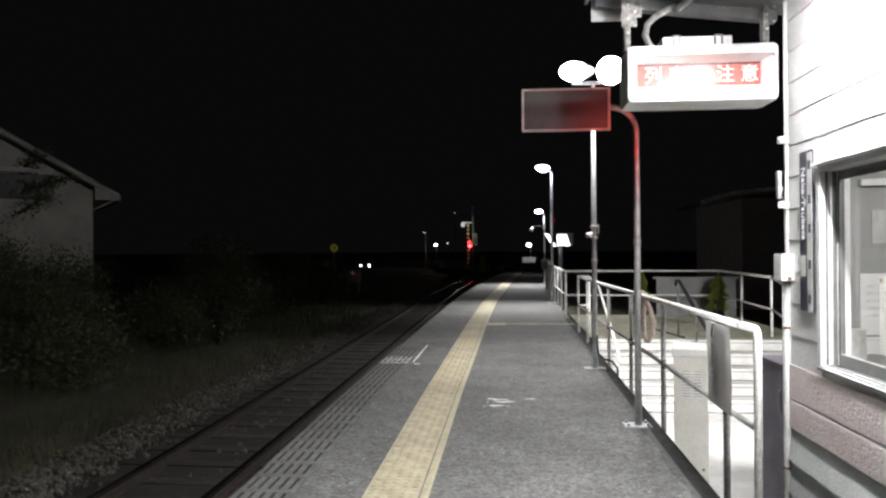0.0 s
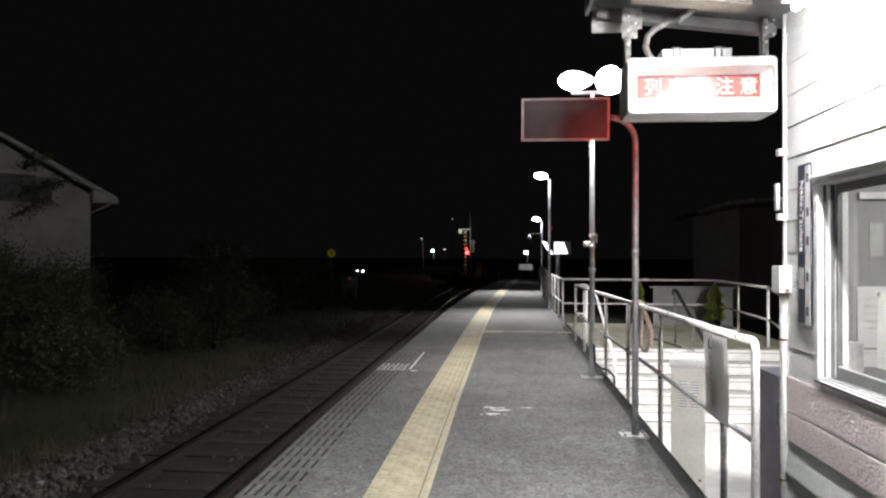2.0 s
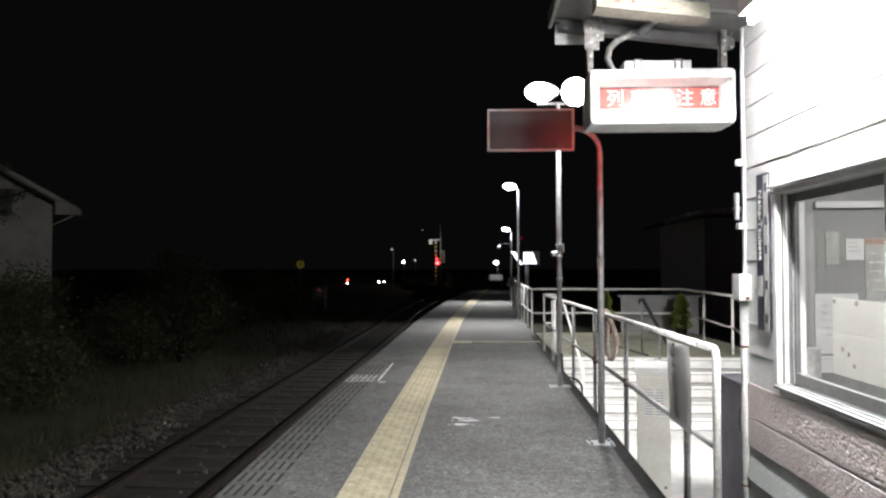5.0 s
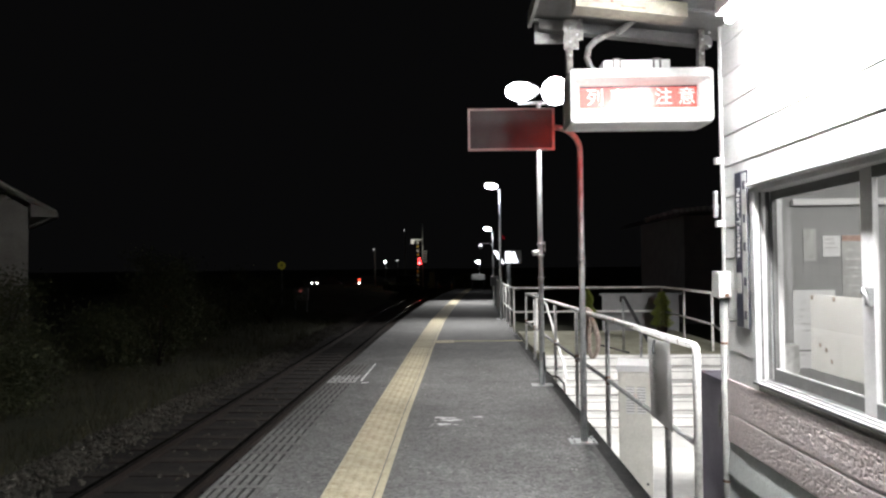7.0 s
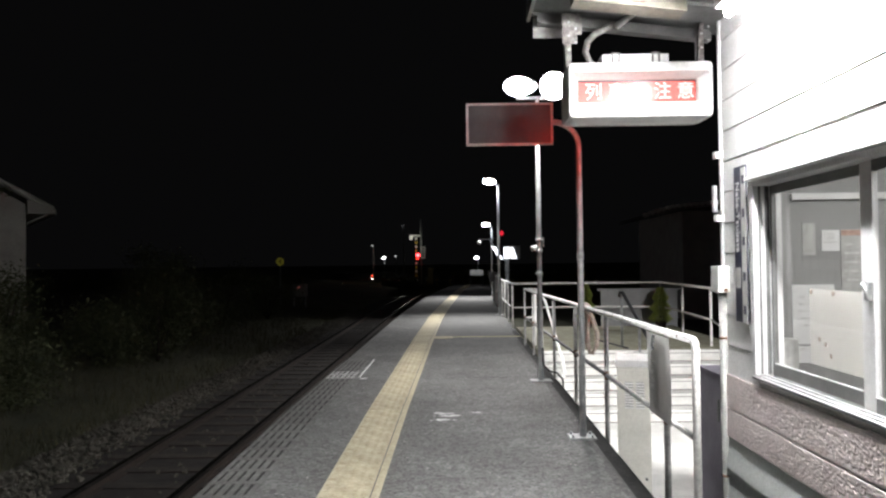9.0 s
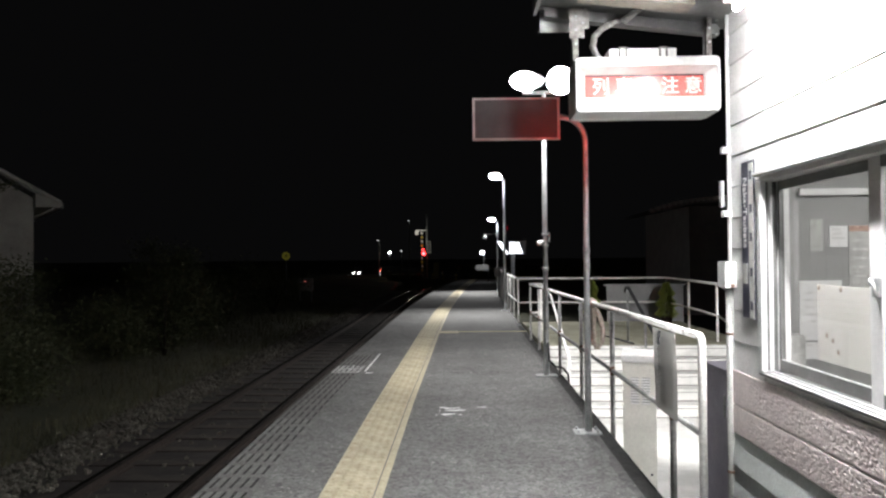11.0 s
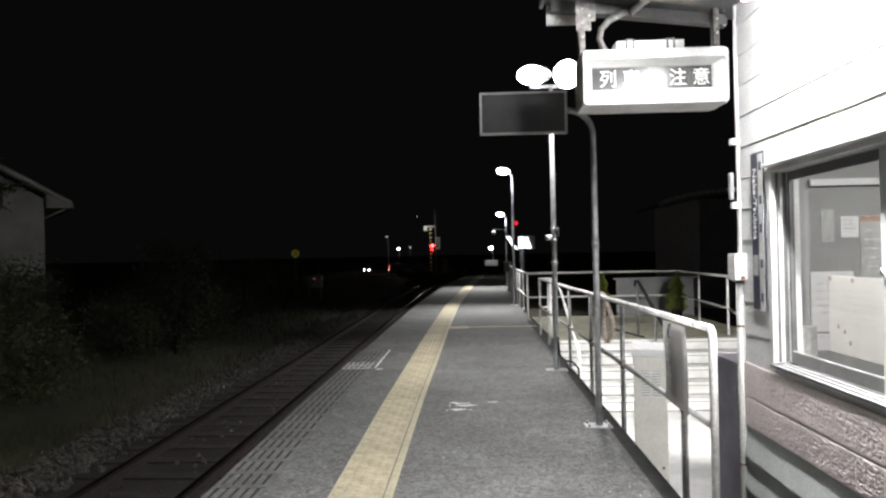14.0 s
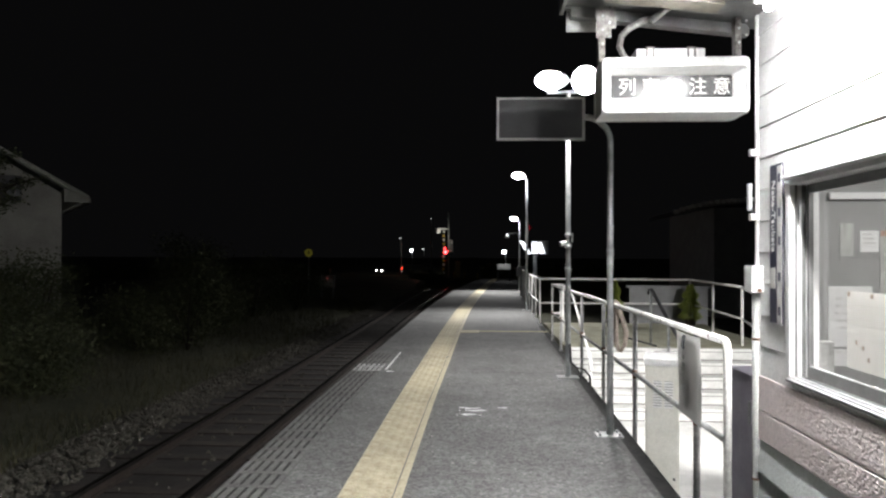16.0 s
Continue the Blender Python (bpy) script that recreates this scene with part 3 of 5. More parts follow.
def build_window():
    w = thing("window_1", (WALL_X, 0, 0), "white aluminium sliding window in the station wall", "window", kind="structure")
    y0, y1, z0, z1 = WIN
    part("head_frame", boxed(-0.02, 0.13, y0, y1, z1 - 0.03, z1 - 0.001, 0.004), ALUMINIUM, w)
    part("head_hood", boxed(-0.055, 0.0, y0 - 0.03, y1 + 0.035, z1 + 0.001, z1 + 0.02, 0.004), ALUMINIUM, w, "thin projecting hood over the window")
    sill = part("window_sill", boxed(-0.031, 0.13, y0 - 0.03, y1 + 0.02, z0 + 0.003, z0 + 0.014, 0.002), SASH_SHADED, w, "projecting sill with shade in its colour")
    for x, d, h in ((-0.032, 0.014, 0.02), (-0.004, 0.012, 0.026), (0.024, 0.01, 0.032)):
        part("sill_ridge", boxed(x, x + d, y0 - 0.03, y1 + (0.02 if x < -0.02 else -0.03), z0 + 0.0145, z0 + h, 0.002), ALUMINIUM, sill, "pale raised ridge")
    for side, ya, yb in ((1, y1 - 0.03, y1 + 0.02), (-1, y0 - 0.02, y0 + 0.03)):
        jamb = part("side_frame", boxed(-0.03, 0.13, ya, yb, z0 + 0.027, z1 - 0.031, 0.004), ALUMINIUM, w)
        # shade of the track grooves, laid on as thin darker strips
        for x, d in ((-0.001, 0.013), (0.036, 0.022)):
            inner = ya - 0.003 if side > 0 else yb + 0.0005
            part("track_groove", boxed(x, x + d, inner, inner + 0.0025, z0 + 0.034, z1 - 0.035), SASH_SHADED, jamb, "track groove drawn by its shade")
        for x in (0.02, 0.06):
            part("jamb_rib", boxed(x, x + 0.008, min(ya, yb) - (0.012 if side > 0 else -0.051), min(ya, yb) - (0.001 if side > 0 else -0.062), z0 + 0.034, z1 - 0.035), ALUMINIUM, jamb)
    mid = (y0 + y1) / 2 + 0.045
    for a, b, x in ((mid - 0.03, y1 - 0.032, 0.062), (y0 + 0.032, mid + 0.012, 0.034)):
        s = part("sash", block(block(B(), x, x + 0.024, a + 0.0755, b - (0.03 if x > 0.05 else 0.0905), z0 + 0.033, z0 + 0.094), x, x + 0.024, a + 0.0755, b - (0.03 if x > 0.05 else 0.0905), z1 - 0.08, z1 - 0.033), SASH_SHADED, w, "aluminium sash with recess shade in its colour")
        part("stile", boxed(x - 0.001, x + 0.025, a, a + 0.075, z0 + 0.033, z1 - 0.033, 0.003), SASH_SHADED, s)
        part("stile", boxed(x - 0.001, x + 0.025, b - (0.029 if x > 0.05 else 0.09), b, z0 + 0.033, z1 - 0.033, 0.003), SASH_SHADED if x > 0.05 else ALUMINIUM, s)
        part("bead", boxed(x + 0.002, x + 0.01, a + 0.0755, b - (0.03 if x > 0.05 else 0.0905), z0 + 0.0945, z0 + 0.1), ALUMINIUM, s, "white glazing bead")
        p = part("pane", boxed(x + 0.011, x + 0.015, a + 0.04, b - 0.028, z0 + 0.09, z1 - 0.078), GLASS, s, "clear glass pane")
        p.visible_shadow = False
    yl = mid - 0.055
    part("latch", sweep(block(B(), 0.012, 0.032, yl - 0.02, yl + 0.02, 1.30, 1.38, 0.006), [(0.016, yl, 1.34), (-0.004, yl, 1.36), (-0.012, yl - 0.02, 1.375), (-0.012, yl - 0.04, 1.35), (-0.008, yl - 0.04, 1.31)], 0.008, 8), GALVANISED, w, "grey crescent latch")
    return w


build_window()


def build_interior():
    # sheets on the inner gable wall and on the glass
    def sheet(x0, x1, z0, z1, lines, label, mat=PAPER, y=-0.205):
        t = thing("notice_sheet", (x0, y, z0), label, "notice", "notices in the waiting room")
        part("sheet", boxed(0, x1 - x0, -0.004, 0, 0, z1 - z0), mat, t)
        for i in range(lines):
            z = (z1 - z0) * (0.78 - 0.6 * i / max(lines, 1))
            part("print_line", boxed((x1 - x0) * 0.15, (x1 - x0) * (0.6 + 0.2 * ((i * 7) % 3) / 2), -0.007, -0.0045, z, z + 0.012), FAINT_INK, t)
        return t

    sheet(2.99, 3.25, 0.948, 1.317, 5, "white printed notice sheet on the inner wall")
    sheet(2.99, 3.25, 0.832, 0.935, 1, "small white notice sheet on the inner wall")
    sheet(3.18, 3.289, 1.525, 1.655, 3, "small white printed notice on the inner wall")
    poster = sheet(3.297, 3.45, 1.2, 1.66, 5, "tall pale poster with an orange heading on the inner wall", NOTICE)
    part("heading", boxed(0.002, 0.151, -0.0065, -0.0045, 0.42, 0.455), RED_INK, poster, "faded orange heading")
    sheet(3.06, 3.14, 1.5, 1.7, 0, "narrow pale leaflet on the inner wall", NOTICE)
    t = thing("wainscot", (2.86, -0.203, 0), "grey vertical slat panelling on the inner wall", "panelling", kind="structure")
    for i in range(32):
        part("slat", boxed(i * 0.05, i * 0.05 + 0.0482, -0.0005, 0.002, 0.02, 1.55), INTERIOR, t)
    t = thing("notice_sheet", (WALL_X + 0.09, -1.315, 0.95), "weathered printed notice taped inside the window glass", "notice", "notices in the waiting room")
    part("sheet", boxed(0, 0.003, -0.255, 0.255, 0.0, 0.378), THIN_PAPER, t)
    for i in range(6):
        part("print_line", boxed(-0.0014, -0.0004, -0.17 + 0.03 * (i % 2), 0.17 - 0.05 * (i % 3), 0.31 - i * 0.032, 0.3135 - i * 0.032), PALE_INK, t)
    for y in (0.235, 0.02):
        part("tape", boxed(-0.003, -0.0005, y - 0.012, y + 0.012, 0.35, 0.373), ROPE, t, "tan tape")
    for k, (y, z) in enumerate(((0.05, 0.05), (0.16, 0.12), (0.1, 0.1))):
        part("red_mark", boxed(-0.003, -0.0005, y - 0.009, y + 0.009, z, z + 0.022), ROPE, t)
    # bright lamp reflection laid in as a solid white strip
    t = thing("cable_trunking", (2.99, -0.205, 1.845), "white strip for a lamp reflection along the inner wall", "trunking")
    part("white_strip", boxed(0, 1.6, -0.03, 0, 0, 0.04, 0.003), WHITE_METAL, t)
    t = thing("ceiling_lamp", (3.6, -2.0, 2.62), "white fluorescent ceiling lamp in the waiting room", "lamp")
    part("housing", boxed(-0.12, 0.12, -0.62, 0.62, -0.06, 0, 0.01), WHITE_METAL, t)
    part("tube", bar([(0, -0.58, -0.085), (0, 0.58, -0.085)], 0.016), glowing("room_tube", COOL, 20), t, "lit fluorescent tube")
    t = thing("leaflet_box", (2.77, -0.45, 0.84), "small grey leaflet box behind the glass", "box")
    part("box", boxed(0, 0.12, -0.05, 0.05, 0, 0.17, 0.004), NOTICE, t)


build_interior()


def build_eave():
    t = thing("eave", (0, 0, 0), "steel framed eave roof over the platform side of the station", "eave", kind="structure")

    def slab(x0, x1, y0, y1, thick, drop=0.0):
        """Sloping slightly down towards the wall."""
        bm = B()
        top = lambda x: 3.12 - 0.12 * (x - 1.83) - drop
        vs = [bm.verts.new((x, y, top(x) + d)) for x in (x0, x1) for y in (y0, y1) for d in (-thick, 0)]
        for q in ((0, 1, 3, 2), (4, 6, 7, 5), (0, 4, 5, 1), (2, 3, 7, 6), (0, 2, 6, 4), (1, 5, 7, 3)):
            bm.faces.new([vs[i] for i in q])
        return bm

    part("roof_sheet", slab(1.42, 2.75, -9.0, 0.12, 0.03), ROOF, t, "dark roof sheet")
    for i in range(20):
        part("soffit_rib", slab(1.43, 2.59, 0.08 - i * 0.45 - 0.05, 0.08 - i * 0.45, 0.02, 0.031), ROOF, t)
    part("fascia", boxed(1.395, 1.419, -9.0, 0.12, 3.1, 3.2), BOARD_FRAME, t, "grey fascia")
    part("end_plate", boxed(1.44, 1.635, 0.105, 0.115, 2.985, 3.12), BOARD_FRAME, t, "pale hanging end plate")
    part("purlin", slab(1.46, 2.6, 0.02, 0.1, 0.05, 0.052), ROOF, t)
    part("box_beam", slab(1.6, 2.24, -0.62, -0.46, 0.085, 0.08), CREAM, t, "cream painted boxed beam with rust marks")
    part("rust_mark", slab(1.86, 2.0, -0.6225, -0.6205, 0.007, 0.137), RAIL_RUST, t)
    part("rust_mark", slab(1.7, 1.73, -0.6225, -0.6205, 0.012, 0.115), RAIL_RUST, t)
    part("rust_mark", slab(1.8, 1.815, -0.6225, -0.6205, 0.02, 0.105), RAIL_RUST, t)
    part("strut", bar([(1.95, -0.1, 2.985), (2.08, -0.1, 3.085)], 0.022, 8), BOARD_FRAME, t)


build_eave()


def build_eave_lamp():
    # the second lamp is unseen, added to brighten the wall and railing end
    for x, y in ((2.33, -1.6), (2.3, -3.75)):
        t = thing("eave_lamp", (x, y, 2.86), "white fluorescent batten lamp under the eave, the nearer one added as fill", "lamp", "lamps under the eave")
        part("housing", boxed(-0.05, 0.05, -0.66, 0.66, -0.06, 0.15, 0.008), WHITE_METAL, t)
        part("tube", bar([(0, -0.6, -0.1), (0, 0.6, -0.1)], 0.02, 12), TUBE_GLOW, t, "lit fluorescent tube")
        for s in (-0.63, 0.63):
            part("end_cap", boxed(-0.012, 0.012, s - 0.02, s + 0.0, -0.1, -0.061, 0.002), WHITE_METAL, t)


build_eave_lamp()


def build_gable_lamp():
    t = thing("gable_lamp", (5.1, -0.13, 2.75), "white lamp on an arm at the gable end over the steps", "lamp")
    part("arm", bar([(0, 0, 0), (0, 0.4, 0.06), (0, 0.62, 0.04)], 0.02, 8), GALVANISED, t)
    part("housing", boxed(-0.28, 0.28, 0.5, 0.86, -0.08, 0.03, 0.02), WHITE_METAL, t)
    part("lens", boxed(-0.25, 0.25, 0.53, 0.83, -0.1, -0.082), FLOOD_GLOW, t, "bright white lens")


build_gable_lamp()

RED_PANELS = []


def build_sign():
    """Lit box sign with a recessed face and a red backlight behind the letters, front and rear."""
    t = thing("train_sign", (2.077, -0.04, 2.384), "white illuminated train approach sign with white characters over a red backlight", "sign")
    w, h, d = 0.452, 0.346, 0.16
    bm = B()

    def rounded(x0, x1, z0, z1, r, y):
        pts = []
        for cx, cz, a0 in ((x1 - r, z1 - r, 0), (x0 + r, z1 - r, 90), (x0 + r, z0 + r, 180), (x1 - r, z0 + r, 270)):
            pts += [(cx + r * math.cos(radians(a0 + 15 * k)), y, cz + r * math.sin(radians(a0 + 15 * k))) for k in range(7)]
        return [bm.verts.new(p) for p in pts]

    for s in (-1, 1):
        # rim: front and rear frames with rounded corners
        loops = [rounded(-w, w, 0, h, 0.03, s * (d - 0.03)), rounded(-w, w, 0, h, 0.03, s * (d - 0.008)), rounded(-w + 0.006, w - 0.006, 0.006, h - 0.006, 0.026, s * d),
                 rounded(-w + 0.014, w - 0.014, 0.088, h - 0.058, 0.022, s * d), rounded(-w + 0.018, w - 0.018, 0.092, h - 0.062, 0.02, s * (d - 0.006)), rounded(-w + 0.02, w - 0.02, 0.094, h - 0.064, 0.02, s * (d - 0.03))]
        for p, q in zip(loops, loops[1:] + loops[:1]):
            for i in range(len(p)):
                bm.faces.new((p[i], p[(i + 1) % len(p)], q[(i + 1) % len(p)], q[i]))
    block(bm, -w + 0.004, w - 0.004, -d + 0.03, d - 0.03, 0.003, 0.02)
    block(bm, -w + 0.004, w - 0.004, -d + 0.03, d - 0.03, h - 0.02, h - 0.003)
    block(bm, -w + 0.004, -w + 0.02, -d + 0.03, d - 0.03, 0.02, h - 0.02)
    block(bm, w - 0.02, w - 0.004, -d + 0.03, d - 0.03, 0.02, h - 0.02)
    part("housing", bm, WHITE_METAL, t, "white enamelled housing")
    for s in (-1, 1):
        # sloped reveals round the recessed face
        bm = B()
        outer = [(-w + 0.018, 0.09), (w - 0.018, 0.09), (w - 0.018, h - 0.062), (-w + 0.018, h - 0.062)]
        inner = [(-w + 0.075, 0.1), (w - 0.075, 0.1), (w - 0.075, h - 0.092), (-w + 0.075, h - 0.092)]
        a = [bm.verts.new((x, s * (d - 0.02), z)) for x, z in outer]
        b = [bm.verts.new((x, s * 0.06, z)) for x, z in inner]
        for i in range(4):
            bm.faces.new((a[i], a[(i + 1) % 4], b[(i + 1) % 4], b[i]))
        part("reveal", bm, WHITE_METAL, t)
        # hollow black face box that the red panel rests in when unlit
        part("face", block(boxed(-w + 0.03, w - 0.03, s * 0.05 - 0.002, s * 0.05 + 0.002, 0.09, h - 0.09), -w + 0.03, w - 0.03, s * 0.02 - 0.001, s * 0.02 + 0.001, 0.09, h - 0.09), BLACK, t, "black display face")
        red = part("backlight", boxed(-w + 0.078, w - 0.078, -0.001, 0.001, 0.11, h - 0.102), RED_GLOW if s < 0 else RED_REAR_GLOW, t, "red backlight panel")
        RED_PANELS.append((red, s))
        for i, ch in enumerate("列車に注意"):
            x = (-0.277 + i * 0.147) * (1 if s < 0 else -1)
            written("character", ch, 0.116, LETTER_GLOW, t, Matrix.Translation((x, s * 0.062, 0.176)) @ Euler((radians(90), 0, 0 if s < 0 else radians(180))).to_matrix().to_4x4(), 0.002)
        c = part("cover", boxed(-w + 0.05, w - 0.05, s * 0.075 - 0.001, s * 0.075 + 0.001, 0.1, h - 0.09), COVER, t, "clear acrylic cover")
        c.visible_shadow = False
    box = part("ballast_box", boxed(-0.225, 0.2, -0.09, 0.06, h + 0.002, h + 0.07, 0.006), WHITE_METAL, t, "white box on top")
    for x in (-0.14, 0.115):
        bm = B()
        for e in ((x - 0.026, x - 0.016, h - 0.012, h + 0.078), (x + 0.016, x + 0.026, h - 0.012, h + 0.078), (x - 0.016, x + 0.016, h + 0.068, h + 0.078), (x - 0.016, x + 0.016, h - 0.012, h - 0.004)):
            block(bm, e[0], e[1], -0.1, -0.0905, e[2], e[3])
        part("clip", bm, HANGER_STEEL, box, "dark wire clip")
    # perforated hangers and conduit
    for x, top in ((-0.435, 0.7), (0.415, 0.62)):
        bm = B()
        block(bm, x - 0.02, x + 0.02, -0.05, -0.044, h, top)
        block(bm, x - 0.02, x - 0.014, -0.05, 0.0, h, top)
        if x < 0:
            block(bm, x - 0.035, x + 0.09, -0.052, -0.046, 0.56, top)
            block(bm, x - 0.035, x + 0.06, -0.052, -0.046, 0.50, 0.56)
        hanger = part("hanger", bm, HANGER_STEEL, t, "grey perforated steel hanger")
        for k in range(5):
            part("bolt", bar([(x + 0.005 + 0.045 * (k % 2), -0.053, 0.46 + k * 0.045), (x + 0.005 + 0.045 * (k % 2), -0.06, 0.46 + k * 0.045)], 0.008, 8), GALVANISED, hanger)
    pts = [(-0.24, 0.0, h), (-0.29, 0, h + 0.05), (-0.315, 0, h + 0.11), (-0.3, 0, h + 0.18), (-0.25, 0, h + 0.23), (-0.15, 0, h + 0.28), (-0.05, 0.02, h + 0.32)]
    part("conduit", bar(pts, 0.021, 10), HANGER_STEEL, t, "grey flexible conduit")
    return t


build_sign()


# ---- things on the platform ----
def build_bent_pole():
    """Pole with a bent top that carries a dark board."""
    t = thing("board_pole", (1.952, 1.4, 0), "galvanised bent pipe pole carrying a dark framed board", "pole")
    pts = [(0, 0, 0.01), (0.0, 0, 1.2), (0, 0, 2.45)] + [tuple(p) for p in arc((-0.21, 0, 2.45), 0.21, 0, 90, (1, 0, 0), (0, 0, 1))][1:]
    part("pipe", bar(pts, [0.029, 0.027] + [0.0245] * (len(pts) - 2), 16), GALVANISED, t)
    part("base_plate", boxed(-0.12, 0.1, -0.09, 0.09, 0.001, 0.012, 0.003), GALVANISED, t)
    for x in (-0.09, 0.07):
        for y in (-0.06, 0.06):
            part("bolt", bar([(x, y, 0.012), (x, y, 0.035)], 0.012, 8), GALVANISED, t)
    part("collar", bar([(0, 0, 1.5), (0, 0, 1.56)], 0.03, 16), GALVANISED, t)
    part("bracket", bar([(-0.22, -0.01, 2.655), (-0.1, -0.01, 2.66)], 0.008, 8), WHITE_METAL, t)
    b = part("board", boxed(-0.93, -0.234, -0.012, 0.012, 2.484, 2.81), DARK_BOARD, t, "dark grey board face")
    bm = B()
    for a in ((-0.948, -0.214, 2.468, 2.485), (-0.948, -0.214, 2.809, 2.826), (-0.948, -0.93, 2.485, 2.809), (-0.232, -0.214, 2.485, 2.809)):
        block(bm, a[0], a[1], -0.02, 0.016, a[2], a[3])
    part("frame", bm, BOARD_FRAME, b, "pale grey frame")


build_bent_pole()


def dish(bm, centre, r, depth, axis, n=20):
    """A rounded lamp bowl opening along axis."""
    c, a = Vector(centre), Vector(axis).normalized()
    return sweep(bm, [c - a * depth, c - a * depth * 0.8, c - a * depth * 0.4, c], [r * 0.35, r * 0.7, r * 0.93, r], n)


def squash(bm, centre, k):
    """Flatten in height and widen a little."""
    for v in bm.verts:
        d = v.co - Vector(centre)
        v.co = Vector(centre) + Vector((d.x * (1 + (1 - k) * 0.8), d.y, d.z * k))
    return bm


def build_flood_pole():
    t = thing("floodlight_pole", (1.94, 4.33, 0), "galvanised pole with twin floodlights on the platform", "lamp post")
    part("pipe", bar([(0, 0, 0.01), (0, 0, 1.6), (0, 0, 3.52)], [0.033, 0.031, 0.027], 16), GALVANISED, t)
    part("base_plate", boxed(-0.13, 0.13, -0.1, 0.1, 0.001, 0.012, 0.003), GALVANISED, t)
    part("crossarm", boxed(-0.26, 0.28, -0.025, 0.025, 3.5, 3.54, 0.004), GALVANISED, t)
    for x, ax in ((-0.235, (-0.5, -0.55, -0.25)), (0.205, (0.05, -1, -0.16))):
        c = Vector((x, -0.06, 3.655))
        flat = 0.66 if x < 0 else 1.0
        h = part("floodlight", squash(dish(B(), c, 0.175, 0.2, ax), c, flat), WHITE_METAL, t, "rounded white floodlight housing")
        n = Vector(ax).normalized()
        part("lens", squash(sweep(B(), [c + n * 0.001, c + n * 0.03, c + n * 0.045], [0.17, 0.155, 0.07], 20), c, flat), FLOOD_GLOW, h, "glaring white lens")
        part("yoke", bar([(x, 0, 3.54), (x, -0.04, 3.6)], 0.018, 8), GALVANISED, h)
    # clamps and a small horn speaker
    for z in (1.32, 1.6, 1.74):
        part("clamp", bar([(0, 0, z), (0, 0, z + 0.03)], 0.044, 12), GALVANISED, t)
    part("horn_speaker", dish(B(), (-0.1, -0.03, 1.64), 0.035, 0.09, (-0.9, -0.25, -0.3), 14), WHITE_METAL, t, "small white horn speaker")
    part("cable_box", boxed(0.04, 0.06, -0.02, 0.02, 1.66, 1.78, 0.004), BOARD_FRAME, t)
    part("cable", bar([(0.02, -0.05, 0.42), (0.03, -0.06, 0.2), (0.1, -0.05, 0.13), (0.2, -0.02, 0.1), (0.27, 0.0, 0.02), (0.28, 0.02, -0.12)], 0.014, 8), BLACK, t, "dark cable looping off the platform")
    return t


build_flood_pole()


def build_lamp_post(x, y, h, r):
    t = thing("platform_lamp", (x, y, 0), "slim galvanised lamp post with a white lamp on the platform", "lamp post", "lamp posts along the platform")
    part("pipe", bar([(0, 0, 0.0), (0, 0, h * 0.5), (0, 0, h)], [0.038, 0.036, 0.032], 12), GALVANISED, t)
    part("arm", bar([(0, 0, h - 0.1), (-0.05, 0, h), (-0.16, 0, h + 0.06)], 0.022, 8), GALVANISED, t)
    part("base_plate", boxed(-0.12, 0.12, -0.12, 0.12, 0.001, 0.015), GALVANISED, t)
    c, ax = Vector((-0.24, -0.05, h + 0.08)), Vector((-0.25, -0.6, -0.75)).normalized()
    hd = part("lamp_head", squash(dish(B(), c, r, r * 1.1, ax, 16), c, 0.7), WHITE_METAL, t, "rounded white lamp head")
    part("lens", squash(sweep(B(), [c + ax * 0.002, c + ax * r * 0.35, c + ax * r * 0.5], [r * 0.97, r * 0.8, r * 0.35], 16), c, 0.7), FLOOD_GLOW, hd, "glaring white lens")
    return t


build_lamp_post(2.103, 15.6, 3.64, 0.155)
p = build_lamp_post(2.47, 27.0, 3.03, 0.14)
part("speaker_arm", bar([(0.1, 0, 2.48), (-0.55, 0, 2.46)], 0.025, 8), BLACK_METAL, p)
part("speaker", bar([(-0.53, 0, 2.44), (-0.53, 0, 2.38), (-0.55, -0.05, 2.3)], [0.03, 0.06, 0.09], 10), BOARD_FRAME, p, "small hanging speaker")
part("arm_stay", bar([(-0.1, 0, 2.46), (0.0, 0, 2.3)], 0.02, 8), GALVANISED, p)


def railing(name, label, points, posts, h, mid, group, extra=()):
    """Pipe railing: top and middle rails along points, with a post at each place of posts."""
    t = thing(name, (points[0][0], points[0][1], 0), label, "railing", group)
    o = Vector((points[0][0], points[0][1], 0))
    loc = lambda x, y, z: Vector((x, y, z)) - o
    part("top_rail", bar([loc(*p, h) for p in points], 0.024), RAIL_WHITE, t)
    part("middle_rail", bar([loc(*p, mid) for p in points], 0.02), RAIL_WHITE, t)
    for x, y in posts:
        part("post", bar([loc(x, y, -0.16), loc(x, y, h)], 0.022), RAIL_WHITE, t)
    return t


def front_x(y):
    return float(np.interp(y, [-0.85, 8.3], [2.165, 2.11]))


FRONT_POSTS = [-0.35, 1.37, 2.9, 4.5, 6.85, 8.2]


